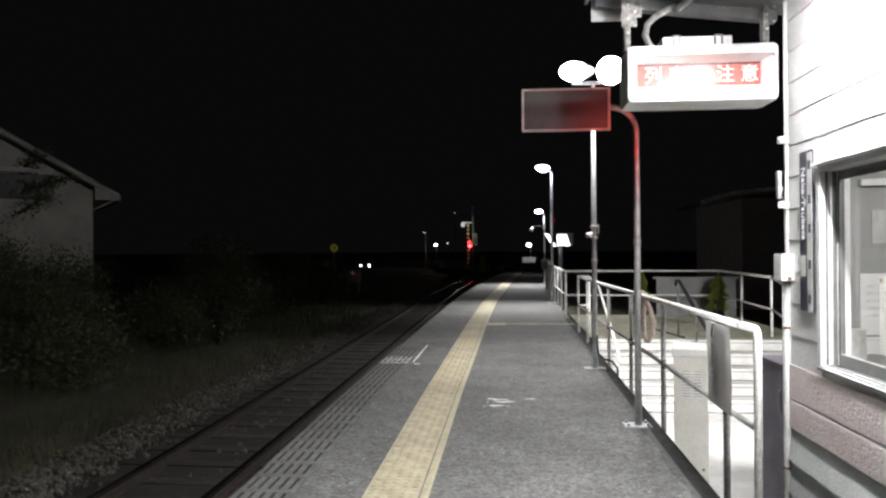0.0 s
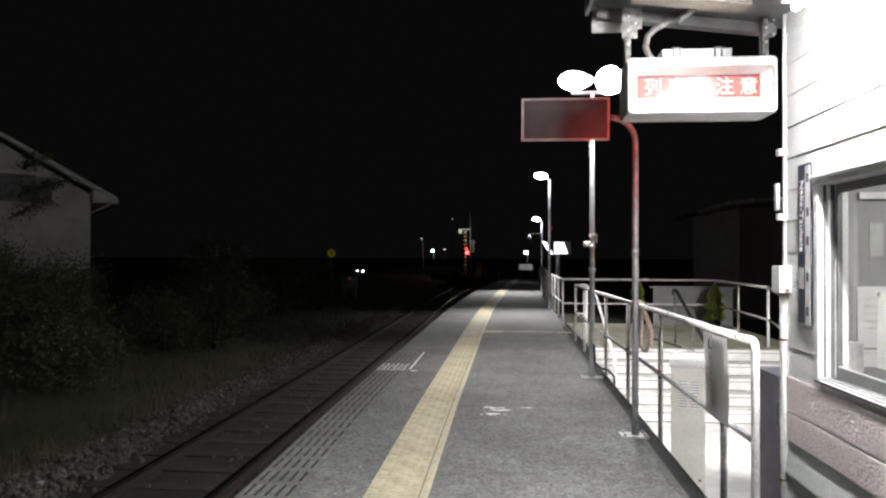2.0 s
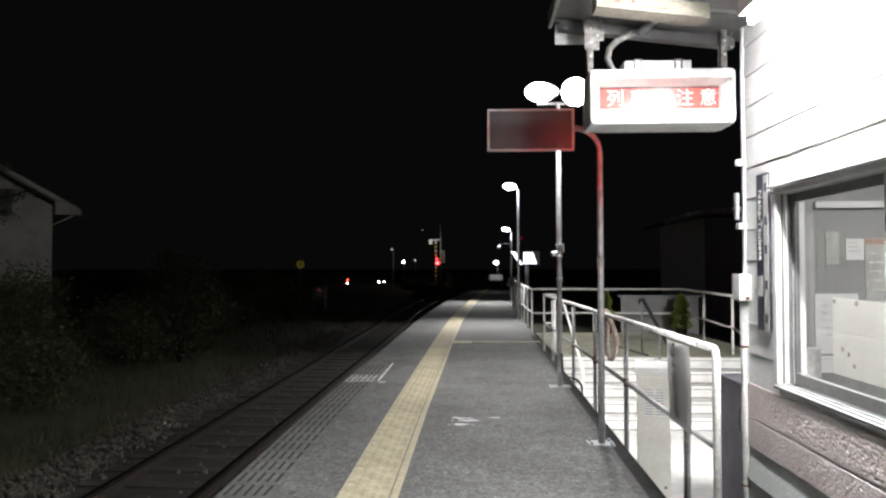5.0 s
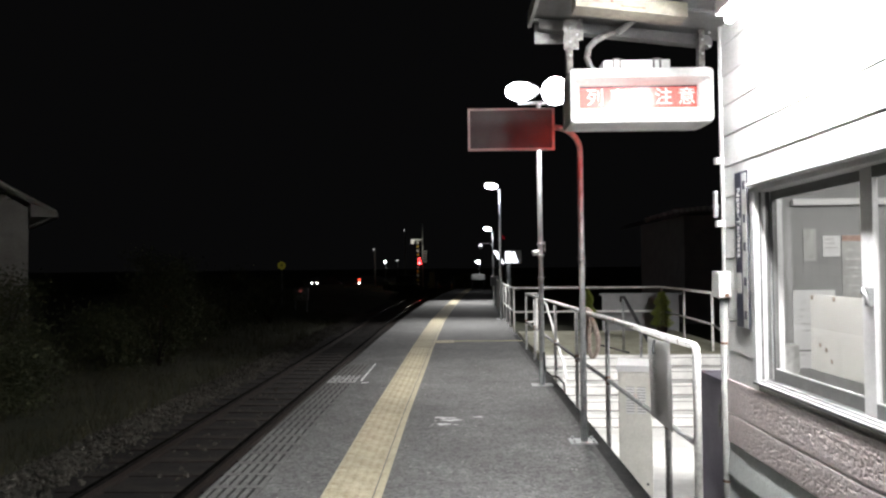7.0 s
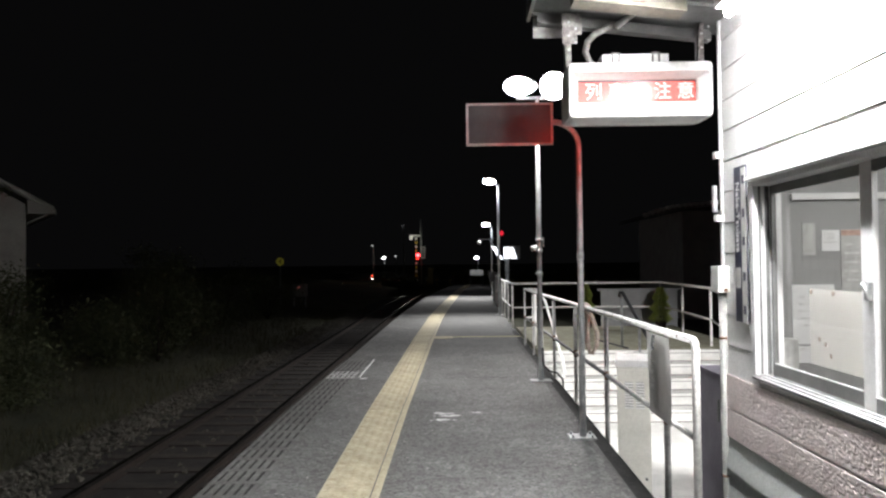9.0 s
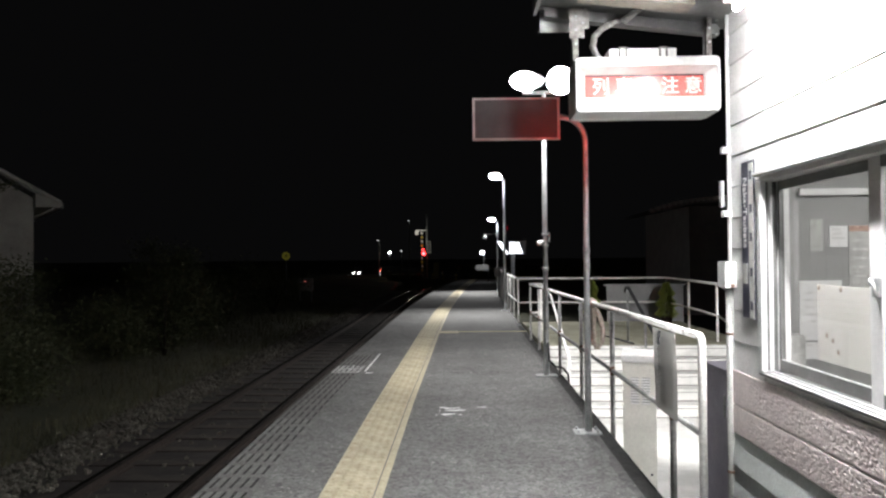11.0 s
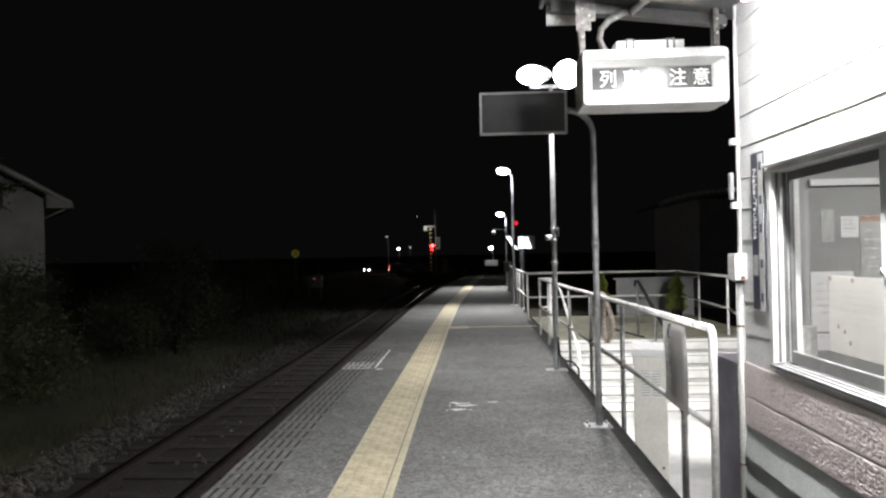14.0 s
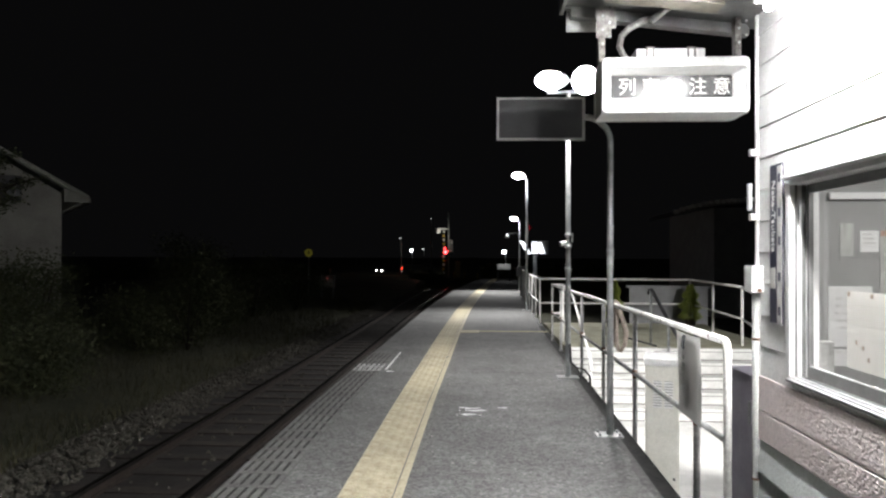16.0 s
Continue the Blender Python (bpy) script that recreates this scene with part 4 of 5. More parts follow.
def build_front_railing():
    ys = [-0.86, 1.3, 3.5, 6, 8.2]
    t = thing("platform_railing", (0, 0, 0), "white painted pipe railing with rust spots along the platform edge", "railing", "railings of the platform")
    h, m, ye = 1.05, 0.53, -0.85
    top_z, mid_z = lambda y: h - 0.0065 * (y - ye), lambda y: m - 0.004 * (y - ye)
    top = [(front_x(y), y, top_z(y)) for y in ys[::-1]] + [(front_x(ye), ye - 0.0, h), (front_x(ye), ye - 0.03, h - 0.014), (front_x(ye), ye - 0.042, h - 0.05), (front_x(ye), ye - 0.042, 0.02)]
    part("top_rail", bar(top, 0.0215), RAIL_WHITE, t)
    part("middle_rail", bar([(front_x(y), y, mid_z(y)) for y in [ye - 0.03] + ys[1:]], 0.0175), RAIL_SHADED, t)
    part("foot_plate", bar([(front_x(ye), ye - 0.042, 0.001), (front_x(ye), ye - 0.042, 0.012), (front_x(ye), ye - 0.042, 0.03)], [0.1, 0.095, 0.04], 16), RAIL_WHITE, t)
    for y in FRONT_POSTS:
        part("post", bar([(front_x(y), y, -0.2), (front_x(y), y, top_z(y))], 0.02), RAIL_SHADED, t)
        part("rust_ring", bar([(front_x(y), y, mid_z(y) - 0.035), (front_x(y), y, mid_z(y) + 0.035)], 0.0215, 10), RAIL_RUST, t, "rust at the joint")
    rnd = random.Random(3)
    for i in range(14):
        y = rnd.uniform(-0.7, 4)
        part("rust_spot", bar([(front_x(y), y, top_z(y)), (front_x(y), y + rnd.uniform(0.008, 0.02), top_z(y))], 0.0218, 12), RAIL_RUST, t)
    # short return and the stair handrail at the far end
    e, f = top_z(8.2), mid_z(8.2)
    part("return_rail", bar([(2.11, 8.2, e), (2.3, 8.2, e), (2.32, 8.05, e - 0.03), (2.36, 7.3, e - 0.15), (2.4, 5.6, 0.05), (2.4, 5.5, -0.1)], 0.021), RAIL_WHITE, t)
    part("return_rail", bar([(2.11, 8.2, f), (2.3, 8.2, f)], 0.018), RAIL_WHITE, t)
    part("post", bar([(2.3, 8.2, -0.1), (2.3, 8.2, e)], 0.02), RAIL_WHITE, t)
    part("post", bar([(2.4, 5.62, -0.9), (2.4, 5.62, 0.06)], 0.023), RAIL_WHITE, t)


build_front_railing()

railing("deck_railing", "white pipe railing along the back of the deck beside the platform", [(2.16, 11.72), (3.82, 11.72), (5.44, 11.6), (5.38, 9.8), (5.26, 7.84)], [(3.82, 11.72), (5.44, 11.6), (5.38, 9.8), (5.26, 7.84)], 0.985, 0.45, "railings of the platform")
rr = thing("far_railing", (0, 0, 0), "white pipe railing along the far part of the platform", "railing", "railings of the platform")
fy = [11.72 + 1.45 * i for i in range(10)]
fx = lambda y: 2.165 + 0.004 * (y - 11.7) + 0.0013 * (y - 11.7) ** 2
part("top_rail", bar([(fx(y), y, 0.985) for y in fy], 0.024), RAIL_WHITE, rr)
part("middle_rail", bar([(fx(y), y, 0.455) for y in fy], 0.02), RAIL_WHITE, rr)
for y in fy:
    part("post", bar([(fx(y), y, -0.1), (fx(y), y, 0.985)], 0.024), RAIL_WHITE, rr)
sr = thing("stair_rail", (0, 0, 0), "white sloping pipe handrail beside the station corner", "railing", "railings of the platform")
part("top_rail", bar([(5.26, 7.84, 0.985), (5.35, 7.2, 0.82), (5.6, 5.6, 0.0)], 0.024), RAIL_WHITE, sr)
part("middle_rail", bar([(5.26, 7.84, 0.45), (5.35, 7.2, 0.28), (5.6, 5.6, -0.5)], 0.02), RAIL_WHITE, sr)
part("post", bar([(5.6, 5.6, -0.95), (5.6, 5.6, 0.0)], 0.024), RAIL_WHITE, sr)


def build_deck():
    solo("deck", block(B(), 2.26, 5.8, 7.4, 11.9, -0.95, -0.005), DECK, "mossy concrete deck beside the platform", "deck", kind="structure")
    s = thing("steps", (0, 0, 0), "pale concrete steps from the deck down to the yard", "steps", kind="structure")
    part("top_nosing", boxed(2.3, 5.8, 7.28, 7.398, -0.17, 0.004, 0.008), STEP_CONCRETE, s)
    for i in range(1, 5):
        part("step", boxed(2.3, 5.8, 7.28 - 0.31 * i, 7.399 - 0.31 * (i - 1) - 0.12, -0.95, -0.18 * i, 0.008), STEP_CONCRETE, s)
    # thin grey strips paint the shade in the creases of each step
    for i in range(5):
        y = 7.28 - 0.31 * i
        part("riser_shade", boxed(2.31, 5.79, y - 0.022, y - 0.0005, -0.18 * (i + 1) + (0.0008 if i < 4 else 0.0), -0.18 * (i + 1) + 0.014), STEP_SHADE, s, "painted shade at the foot of the riser")
        part("nosing_shade", boxed(2.31, 5.79, y - 0.0045, y - 0.0005, -0.18 * i - 0.05, -0.18 * i - 0.038), STEP_SHADE, s, "painted shade under the nosing")
    solo("yard", boxed(2.1, 9, -0.12, 6.05, -0.949, -0.9), STEP_CONCRETE, "pale concrete yard below the steps", "yard", kind="structure")


build_deck()


def build_black_handrail():
    t = thing("stair_handrail", (3.72, 7.55, 0), "black metal handrail in the middle of the steps", "handrail")
    part("rail", bar([(0, 0.35, 0.86), (0, 0.3, 0.93), (0.02, 0.2, 0.93), (0.25, -1.0, 0.05), (0.28, -1.2, -0.1)], 0.03, 10), BLACK_METAL, t)
    part("post", bar([(0.01, 0.25, 0), (0.01, 0.25, 0.93)], 0.022, 10), GALVANISED, t)
    part("post", bar([(0.14, -0.42, -0.4), (0.14, -0.42, 0.45)], 0.022, 10), GALVANISED, t)
    part("brace", bar([(-0.4, 0.3, 0.12), (0.05, 0.0, 0.01)], 0.015, 8), BLACK_METAL, t)


build_black_handrail()


def build_cabinet():
    t = thing("equipment_cabinet", (2.515, 1.95, -0.9), "beige steel equipment cabinet with louvres in the yard beside the platform", "cabinet")
    t.rotation_euler = (0, 0, radians(-14))
    part("body", boxed(-0.145, 0.145, -0.13, 0.35, 0.06, 1.42, 0.006), BEIGE, t)
    part("plinth", boxed(-0.2, 0.2, -0.16, 0.38, 0.0, 0.058), STEP_CONCRETE, t)
    part("lid", boxed(-0.16, 0.16, -0.15, 0.37, 1.422, 1.485, 0.012), WHITE_METAL, t, "white sloping lid")
    door = part("door", boxed(-0.132, 0.132, -0.142, -0.131, 0.1, 1.4, 0.004), BEIGE, t)
    # light and shade of the louvres painted as white slats over a grey plate
    for c in (-0.075, 0.02):
        part("louvre_shade", boxed(c, c + 0.07, -0.1445, -0.1425, 1.05, 1.29), BOARD_FRAME, door, "grey plate for the shade between louvres")
        for i in range(10):
            part("louvre", boxed(c - 0.003, c + 0.073, -0.153, -0.145, 1.052 + i * 0.0242, 1.065 + i * 0.0242, 0.002), WHITE_METAL, door)
    part("lock", boxed(0.09, 0.11, -0.15, -0.143, 0.42, 0.44), BLACK, door)


build_cabinet()


def build_locker():
    t = thing("utility_locker", (2.785, 0.08, -0.9), "purple grey steel locker beside the station corner", "cabinet")
    part("body", boxed(-0.14, 0.32, -0.05, 0.45, 0.0, 1.6, 0.006), PURPLE_GREY, t)
    part("lid", boxed(-0.15, 0.33, -0.06, 0.46, 1.602, 1.62, 0.006), PURPLE_GREY, t)
    part("handle", boxed(-0.155, -0.142, 0.03, 0.05, 1.3, 1.45, 0.004), GALVANISED, t)


build_locker()


def build_corner_pipe():
    t = thing("corner_conduit", (2.58, -0.16, 0), "white conduit with a switch box at the station corner", "conduit")
    part("pipe", bar([(0, 0, -0.9), (0, 0, 1.27)], 0.026, 12), BOARD_FRAME, t, "greyed lower pipe")
    part("pipe", bar([(0.02, 0.02, 1.45), (0.02, 0.02, 3.0)], 0.014, 12), WHITE_METAL, t)
    part("switch_box", boxed(-0.055, 0.02, -0.07, 0.06, 1.275, 1.44, 0.008), WHITE_METAL, t, "white switch box")
    part("rust_stain", boxed(-0.02, 0.005, -0.072, -0.0705, 1.277, 1.3), RAIL_RUST, t)
    for z in (0.98, 0.12):
        part("strap", bar([(0, 0, z), (0, 0, z + 0.014)], 0.0285, 12), RAIL_RUST, t, "rusty strap")
    for z in (1.72, 2.12):
        part("bracket", boxed(-0.035, 0.02, -0.01, 0.04, z, z + 0.04, 0.004), WHITE_METAL, t)
    part("meter_hook", boxed(-0.04, -0.015, 0.02, 0.06, 1.78, 1.95, 0.008), GALVANISED, t)


build_corner_pipe()


def build_name_plate():
    """Tall enamel plate with vertical writing."""
    t = thing("name_plate", (WALL_X - 0.012, -0.475, 1.11), "tall narrow navy enamel plate with pale writing on the station wall", "sign")
    part("plate", boxed(-0.008, 0.0, -0.075, 0.105, 0, 0.92, 0.003), NAVY, t)
    part("panel", boxed(-0.0105, -0.0085, -0.075, -0.006, 0.0, 0.905), NOTICE, t, "pale strip")
    written("writing", "Naka-Tsubata", 0.075, PAPER, t, Matrix.Translation((-0.0105, 0.048, 0.62)) @ Matrix(((0, 0, -1, 0), (0, 1, 0, 0), (1, 0, 0, 0), (0, 0, 0, 1))) @ Matrix.Rotation(radians(180), 4, "Z"), 0.001)
    for z in (0.81, 0.615, 0.45, 0.245, 0.05):
        part("writing_bar", boxed(-0.0128, -0.011, -0.058, -0.024, z, z + 0.05), NAVY, t)
    part("label", boxed(-0.0105, -0.0085, 0.02, 0.09, 0.2, 0.32), NOTICE, t, "small pale label")


build_name_plate()


def build_rail_notice():
    """Notice sheet tied to the railing, its face to the yard."""
    t = thing("railing_notice", (2.105, -0.33, 0.53), "grey weathered notice sheet tied to the platform railing", "notice")
    bm = B()
    n = 8
    rows = []
    for k in range(n + 1):
        v = k / n
        rows.append([bm.verts.new((0.008 * math.sin(3 * v + u) + 0.008, -0.24 + 0.46 * u + 0.04 * (1 - v) * (u - 1), 0.5 * v)) for u in (0, 0.25, 0.5, 0.75, 1)])
    for a, b in zip(rows, rows[1:]):
        for i in range(4):
            f = bm.faces.new((a[i], a[i + 1], b[i + 1], b[i]))
            f.smooth = True
    bmesh.ops.solidify(bm, geom=list(bm.faces), thickness=0.004)
    part("sheet", bm, GREY_PAPER, t)
    for i in range(5):
        part("print_bar", boxed(-0.002, 0.004, 0.06, 0.12 - 0.02 * (i % 2), 0.16 + i * 0.045, 0.185 + i * 0.045), FAINT_INK, t)
    part("tie", bar([(-0.02, -0.03, 0.5), (-0.03, -0.03, 0.44), (-0.03, -0.05, 0.42)], 0.008, 6), BLACK, t, "black tie")


build_rail_notice()


def build_rope():
    t = thing("hanging_strap", (2.12, 2.3, 1.03), "tan cloth strap hanging in loops over the platform railing", "strap")
    part("loop", bar([(0.0, 0.06, 0.045), (0.035, 0.03, -0.02), (0.04, 0.0, -0.12), (0.03, -0.03, -0.24), (0.035, -0.05, -0.36), (0.06, -0.06, -0.44)], [0.02, 0.028, 0.034, 0.03, 0.026, 0.016], 10), ROPE, t)
    part("loop", bar([(0.0, 0.0, 0.045), (0.06, -0.02, -0.03), (0.1, -0.04, -0.14), (0.125, -0.06, -0.26), (0.115, -0.07, -0.36), (0.07, -0.065, -0.44)], [0.018, 0.022, 0.024, 0.026, 0.022, 0.016], 10), ROPE, t)
    part("knot", bar([(0.02, 0.02, 0.03), (0.05, 0.0, 0.0), (0.06, -0.02, -0.05)], [0.03, 0.038, 0.02], 10), ROPE, t)


build_rope()


def build_conifer(x, y, z, h, w, seed):
    """A small clipped conifer: a stem and many short sprays."""
    t = thing("potted_conifer", (x, y, z), "small dark green conifer in a pot by the deck railing", "plant", "small conifers")
    part("pot", bar([(0, 0, 0), (0, 0, 0.16), (0, 0, 0.18)], [0.1, 0.13, 0.14], 14), RUST, t)
    part("stem", bar([(0, 0, 0.17), (0, 0, h)], [0.02, 0.006], 6), RUST, t)
    rnd = random.Random(seed)
    bm = B()
    for _ in range(4200):
        v = rnd.random() ** 0.8
        zz = 0.13 + (h - 0.13) * v
        r = w * (1 - v) ** 0.55 * min(1, 0.6 + 2.5 * v) * (0.85 + 0.25 * math.sin(v * 19)) * rnd.uniform(0.35, 1.05)
        a = rnd.random() * 6.283
        c = Vector((r * math.cos(a), r * math.sin(a), zz))
        d = Vector((math.cos(a), math.sin(a), rnd.uniform(-0.4, 0.6))).normalized() * rnd.uniform(0.03, 0.07)
        s = d.cross(Vector((rnd.random(), rnd.random(), 1))).normalized() * 0.013
        vs = [bm.verts.new(c + q) for q in (-s, s, d + s * 0.4, d - s * 0.4)]
        bm.faces.new(vs)
    part("needles", bm, CONIFER, t)


build_conifer(5.36, 11.3, -0.005, 0.88, 0.25, 1)
build_conifer(3.76, 11.45, -0.005, 0.95, 0.2, 2)


def build_back_panel():
    t = thing("grey_panel", (5.13, 12.25, -1.07), "large grey panel on legs behind the deck railing", "panel")
    part("sheet", boxed(-0.88, 0.88, -0.02, 0.02, 0.75, 1.85, 0.004), PANEL_GREY, t)
    part("cap", boxed(-0.95, 0.95, -0.04, 0.04, 1.852, 1.9, 0.004), PANEL_GREY, t)
    for x in (-0.8, 0.8):
        part("leg", boxed(x - 0.03, x + 0.03, 0.022, 0.08, 0.0, 1.85), GALVANISED, t)


build_back_panel()


def build_lit_sign():
    """Lit double sign on a post further along the platform."""
    t = thing("station_sign", (2.5, 18.0, -0.06), "lit white station sign with grey end panel on a post", "sign")
    part("post", bar([(0.0, 0, -0.5), (0, 0, 1.6)], 0.07, 12), GALVANISED, t)
    part("body", boxed(-0.12, 0.4, -0.06, 0.3, 1.62, 2.03, 0.01), PANEL_GREY, t)
    for a, b, c in ((-0.1, 0.08, 0.0), (0.12, 0.3, 0.12)):
        bm = B()
        vs = [bm.verts.new(q) for q in ((a, -0.064, 1.645), (b, -0.064, 1.645), (b - c, -0.064, 1.99), (a, -0.064, 1.99))]
        vs += [bm.verts.new((v.co.x, -0.072, v.co.z)) for v in vs]
        for q in ((0, 1, 2, 3), (7, 6, 5, 4), (0, 4, 5, 1), (1, 5, 6, 2), (2, 6, 7, 3), (3, 7, 4, 0)):
            bm.faces.new([vs[i] for i in q])
        part("lit_face", bm, SIGN_GLOW, t, "glowing white face")
    bm = B()
    vs = [bm.verts.new(q) for q in ((-0.5, -0.3, 2.02), (-0.36, -0.25, 2.0), (-0.13, -0.07, 1.62), (-0.24, -0.1, 1.63))]
    vs += [bm.verts.new(v.co + Vector((0, 0.02, 0))) for v in vs]
    for q in ((0, 1, 2, 3), (7, 6, 5, 4), (0, 4, 5, 1), (1, 5, 6, 2), (2, 6, 7, 3), (3, 7, 4, 0)):
        bm.faces.new([vs[i] for i in q])
    part("lit_face", bm, SIGN_GLOW, t, "glowing white face")
    bx = thing("meter_box", (2.3, 22.5, 0), "grey meter box on a post behind the railing", "box")
    part("post", bar([(0, 0, -0.5), (0, 0, 1.0)], 0.04, 8), GALVANISED, bx)
    part("box", boxed(-0.16, 0.16, -0.1, 0.1, 0.75, 1.1, 0.01), PANEL_GREY, bx)
    e = thing("end_board", (2.15, 39.3, -0.2), "pale board on posts at the end of the platform", "sign")
    part("board", boxed(-0.39, 0.39, -0.02, 0.02, 0.88, 1.22, 0.005), NOTICE, e)
    part("lamp_arm", bar([(0.1, 0.03, 1.2), (0.1, 0.0, 1.85), (0.02, -0.2, 1.93)], 0.02, 8), GALVANISED, e)
    part("lamp", bar([(0.0, -0.25, 1.98), (0.0, -0.3, 1.94), (0, -0.33, 1.9)], [0.08, 0.14, 0.08], 12), FAR_GLOW, e, "glowing white lamp")
    for x in (-0.35, 0.35):
        part("leg", boxed(x - 0.025, x + 0.025, 0.022, 0.07, -0.0, 1.2), BLACK_METAL, e)


build_lit_sign()


# ---- beyond the track ----
def build_house():
    t = thing("house", (-9.05, 12.0, GROUND_Z + 0.4), "old pale rendered house with a tiled roof beyond the track", "house")
    t.rotation_euler = (0, 0, radians(36))
    z = -(GROUND_Z + 0.4)
    # gable end towards the viewer; eave towards the track
    bm = B()
    prof = [(-8, 0), (0, 0), (0, 2.95 + z), (-4.0, 5.3 + z), (-8, 2.95 + z)]
    a, b = [bm.verts.new((x, 0, h)) for x, h in prof], [bm.verts.new((x, 8, h)) for x, h in prof]
    bm.faces.new(a)
    bm.faces.new(b[::-1])
    for i in range(5):
        bm.faces.new((a[i], a[(i + 1) % 5], b[(i + 1) % 5], b[i]))
    part("wall", bm, HOUSE_WALL, t)
    for s in (1, -1):
        bm = B()
        q = [(-4.0, 5.36), (0.58, 2.7) if s > 0 else (-8.58, 2.7)]
        vs = [bm.verts.new((x, y, h + z + dz)) for dz in (0.0, 0.14) for y in (-0.35, 8.3) for x, h in q]
        for f in ((0, 1, 3, 2), (4, 6, 7, 5), (0, 4, 5, 1), (2, 3, 7, 6), (0, 2, 6, 4), (1, 5, 7, 3)):
            bm.faces.new([vs[i] for i in f])
        part("roof", bm, HOUSE_TILE, t, "grey tiled roof slope")
    part("barge_board", bar([(-4.0, -0.36, 5.4 + z), (0.52, -0.36, 2.83 + z)], 0.06, 6), HOUSE_WALL, t)
    bm = B()
    prof = [(0.004, 2.72), (0.5, 2.72), (0.56, 2.78), (0.5, 2.86), (0.004, 3.02)]
    a, b = [bm.verts.new((x, -0.43, h + z)) for x, h in prof], [bm.verts.new((x, 8.2, h + z)) for x, h in prof]
    bm.faces.new(a)
    bm.faces.new(b[::-1])
    for i in range(5):
        bm.faces.new((a[i], a[(i + 1) % 5], b[(i + 1) % 5], b[i]))
    part("eave_box", bm, HOUSE_WALL, t, "pale boxed eave end")
    part("gutter_bracket", bar([(0.0, -0.02, 2.49 + z), (0.36, -0.2, 2.68 + z), (0.42, -0.22, 2.74 + z)], 0.028, 6), HOUSE_WALL, t)
    w = part("window", boxed(-6.5, -0.83, -0.03, 0.02, 2.72 + z, 3.3 + z), BLACK, t, "dark unlit window")
    part("shutter_case", boxed(-6.6, -1.3, -0.3, -0.002, 3.32 + z, 3.42 + z), HOUSE_WALL, t, "pale canopy over the window")
    part("sill", boxed(-6.6, -0.8, -0.08, -0.002, 2.64 + z, 2.71 + z), HOUSE_WALL, w)


build_house()


def leaves(bm, centre, size, count, rnd, leaf=0.06):
    c0 = Vector(centre)
    for _ in range(count):
        d = Vector((rnd.gauss(0, 0.42), rnd.gauss(0, 0.42), rnd.gauss(0, 0.36)))
        c = c0 + Vector((d.x * size[0], d.y * size[1], d.z * size[2]))
        u = Vector((rnd.uniform(-1, 1), rnd.uniform(-1, 1), rnd.uniform(-0.6, 0.6))).normalized() * leaf * rnd.uniform(0.6, 1.4)
        v = u.cross(Vector((rnd.random(), rnd.random(), rnd.random()))).normalized() * leaf * 0.45
        bm.faces.new([bm.verts.new(c + q) for q in (-u, v, u, -v)])


def build_bushes():
    rnd = random.Random(11)
    for x, y, h, w in ((-7.6, 8.2, 1.6, 1.3), (-6.6, 10.8, 1.2, 1.1), (-9.4, 9.3, 1.9, 1.4), (-6.2, 6.4, 0.8, 1.0), (-8.4, 6.0, 1.1, 1.2), (-6.4, 14.0, 1.1, 1.3), (-7.4, 17.5, 1.2, 1.4), (-10.6, 10.6, 2.6, 1.0), (-7.9, 9.2, 2.1, 1.0), (-9.3, 8.6, 2.5, 1.1), (-8.6, 7.4, 1.7, 1.0), (-5.9, 11.8, 1.7, 1.4), (-6.6, 13.6, 2.2, 1.5), (-7.6, 15.4, 2.6, 1.6), (-6.9, 19.5, 2.0, 1.7), (-6.4, 23.5, 1.7, 1.7)):
        t = thing("bush", (x, y, GROUND_Z + 0.3), "dark leafy bush on the bank beyond the track", "bush", "bushes on the bank")
        for k in range(4):
            a = k * 1.6 + x
            part("branch", bar([(0, 0, -0.05), (0.2 * w * math.cos(a), 0.2 * w * math.sin(a), h * 0.5), (0.4 * w * math.cos(a), 0.4 * w * math.sin(a), h * 0.85)], [0.03, 0.02, 0.006], 6), RUST, t)
        bm = B()
        for _ in range(18):
            a, r = rnd.random() * 6.28, w * 0.6 * rnd.random() ** 0.5
            leaves(bm, (r * math.cos(a), r * math.sin(a), h * rnd.uniform(0.1, 0.95)), (0.6, 0.6, 0.5), 300, rnd, 0.042)
        part("foliage", bm, LEAF, t)
    # a branch of a tree before the house
    t = thing("tree", (-9.6, 11.2, GROUND_Z + 0.45), "dark tree with sparse branches before the house", "tree")
    part("trunk", bar([(-1.6, 0, -0.1), (-1.5, 0, 1.6), (-1.3, 0, 3.4), (-1.1, 0, 4.2)], [0.13, 0.11, 0.07, 0.03], 8), RUST, t)
    limbs = [((-1.45, 0, 2.6), (-0.6, -0.1, 3.4), (0.6, -0.15, 3.72)), ((-1.4, 0, 3.0), (-0.5, -0.1, 4.0), (0.0, -0.1, 4.3)), ((-1.5, 0, 2.4), (-2.6, 0, 3.2), (-3.2, 0, 3.5)), ((-1.45, 0, 2.2), (-0.7, -0.1, 2.9), (0.1, -0.2, 3.3))]
    bm = B()
    for pts in limbs:
        part("limb", bar(pts, [0.05, 0.035, 0.01], 6), RUST, t)
        for p, q in zip(pts, pts[1:]):
            for k in range(5):
                leaves(bm, Vector(p).lerp(Vector(q), (k + 0.5) / 5), (0.32, 0.3, 0.2), 42, rnd, 0.055)
    part("crown", bm, LEAF, t)


build_bushes()


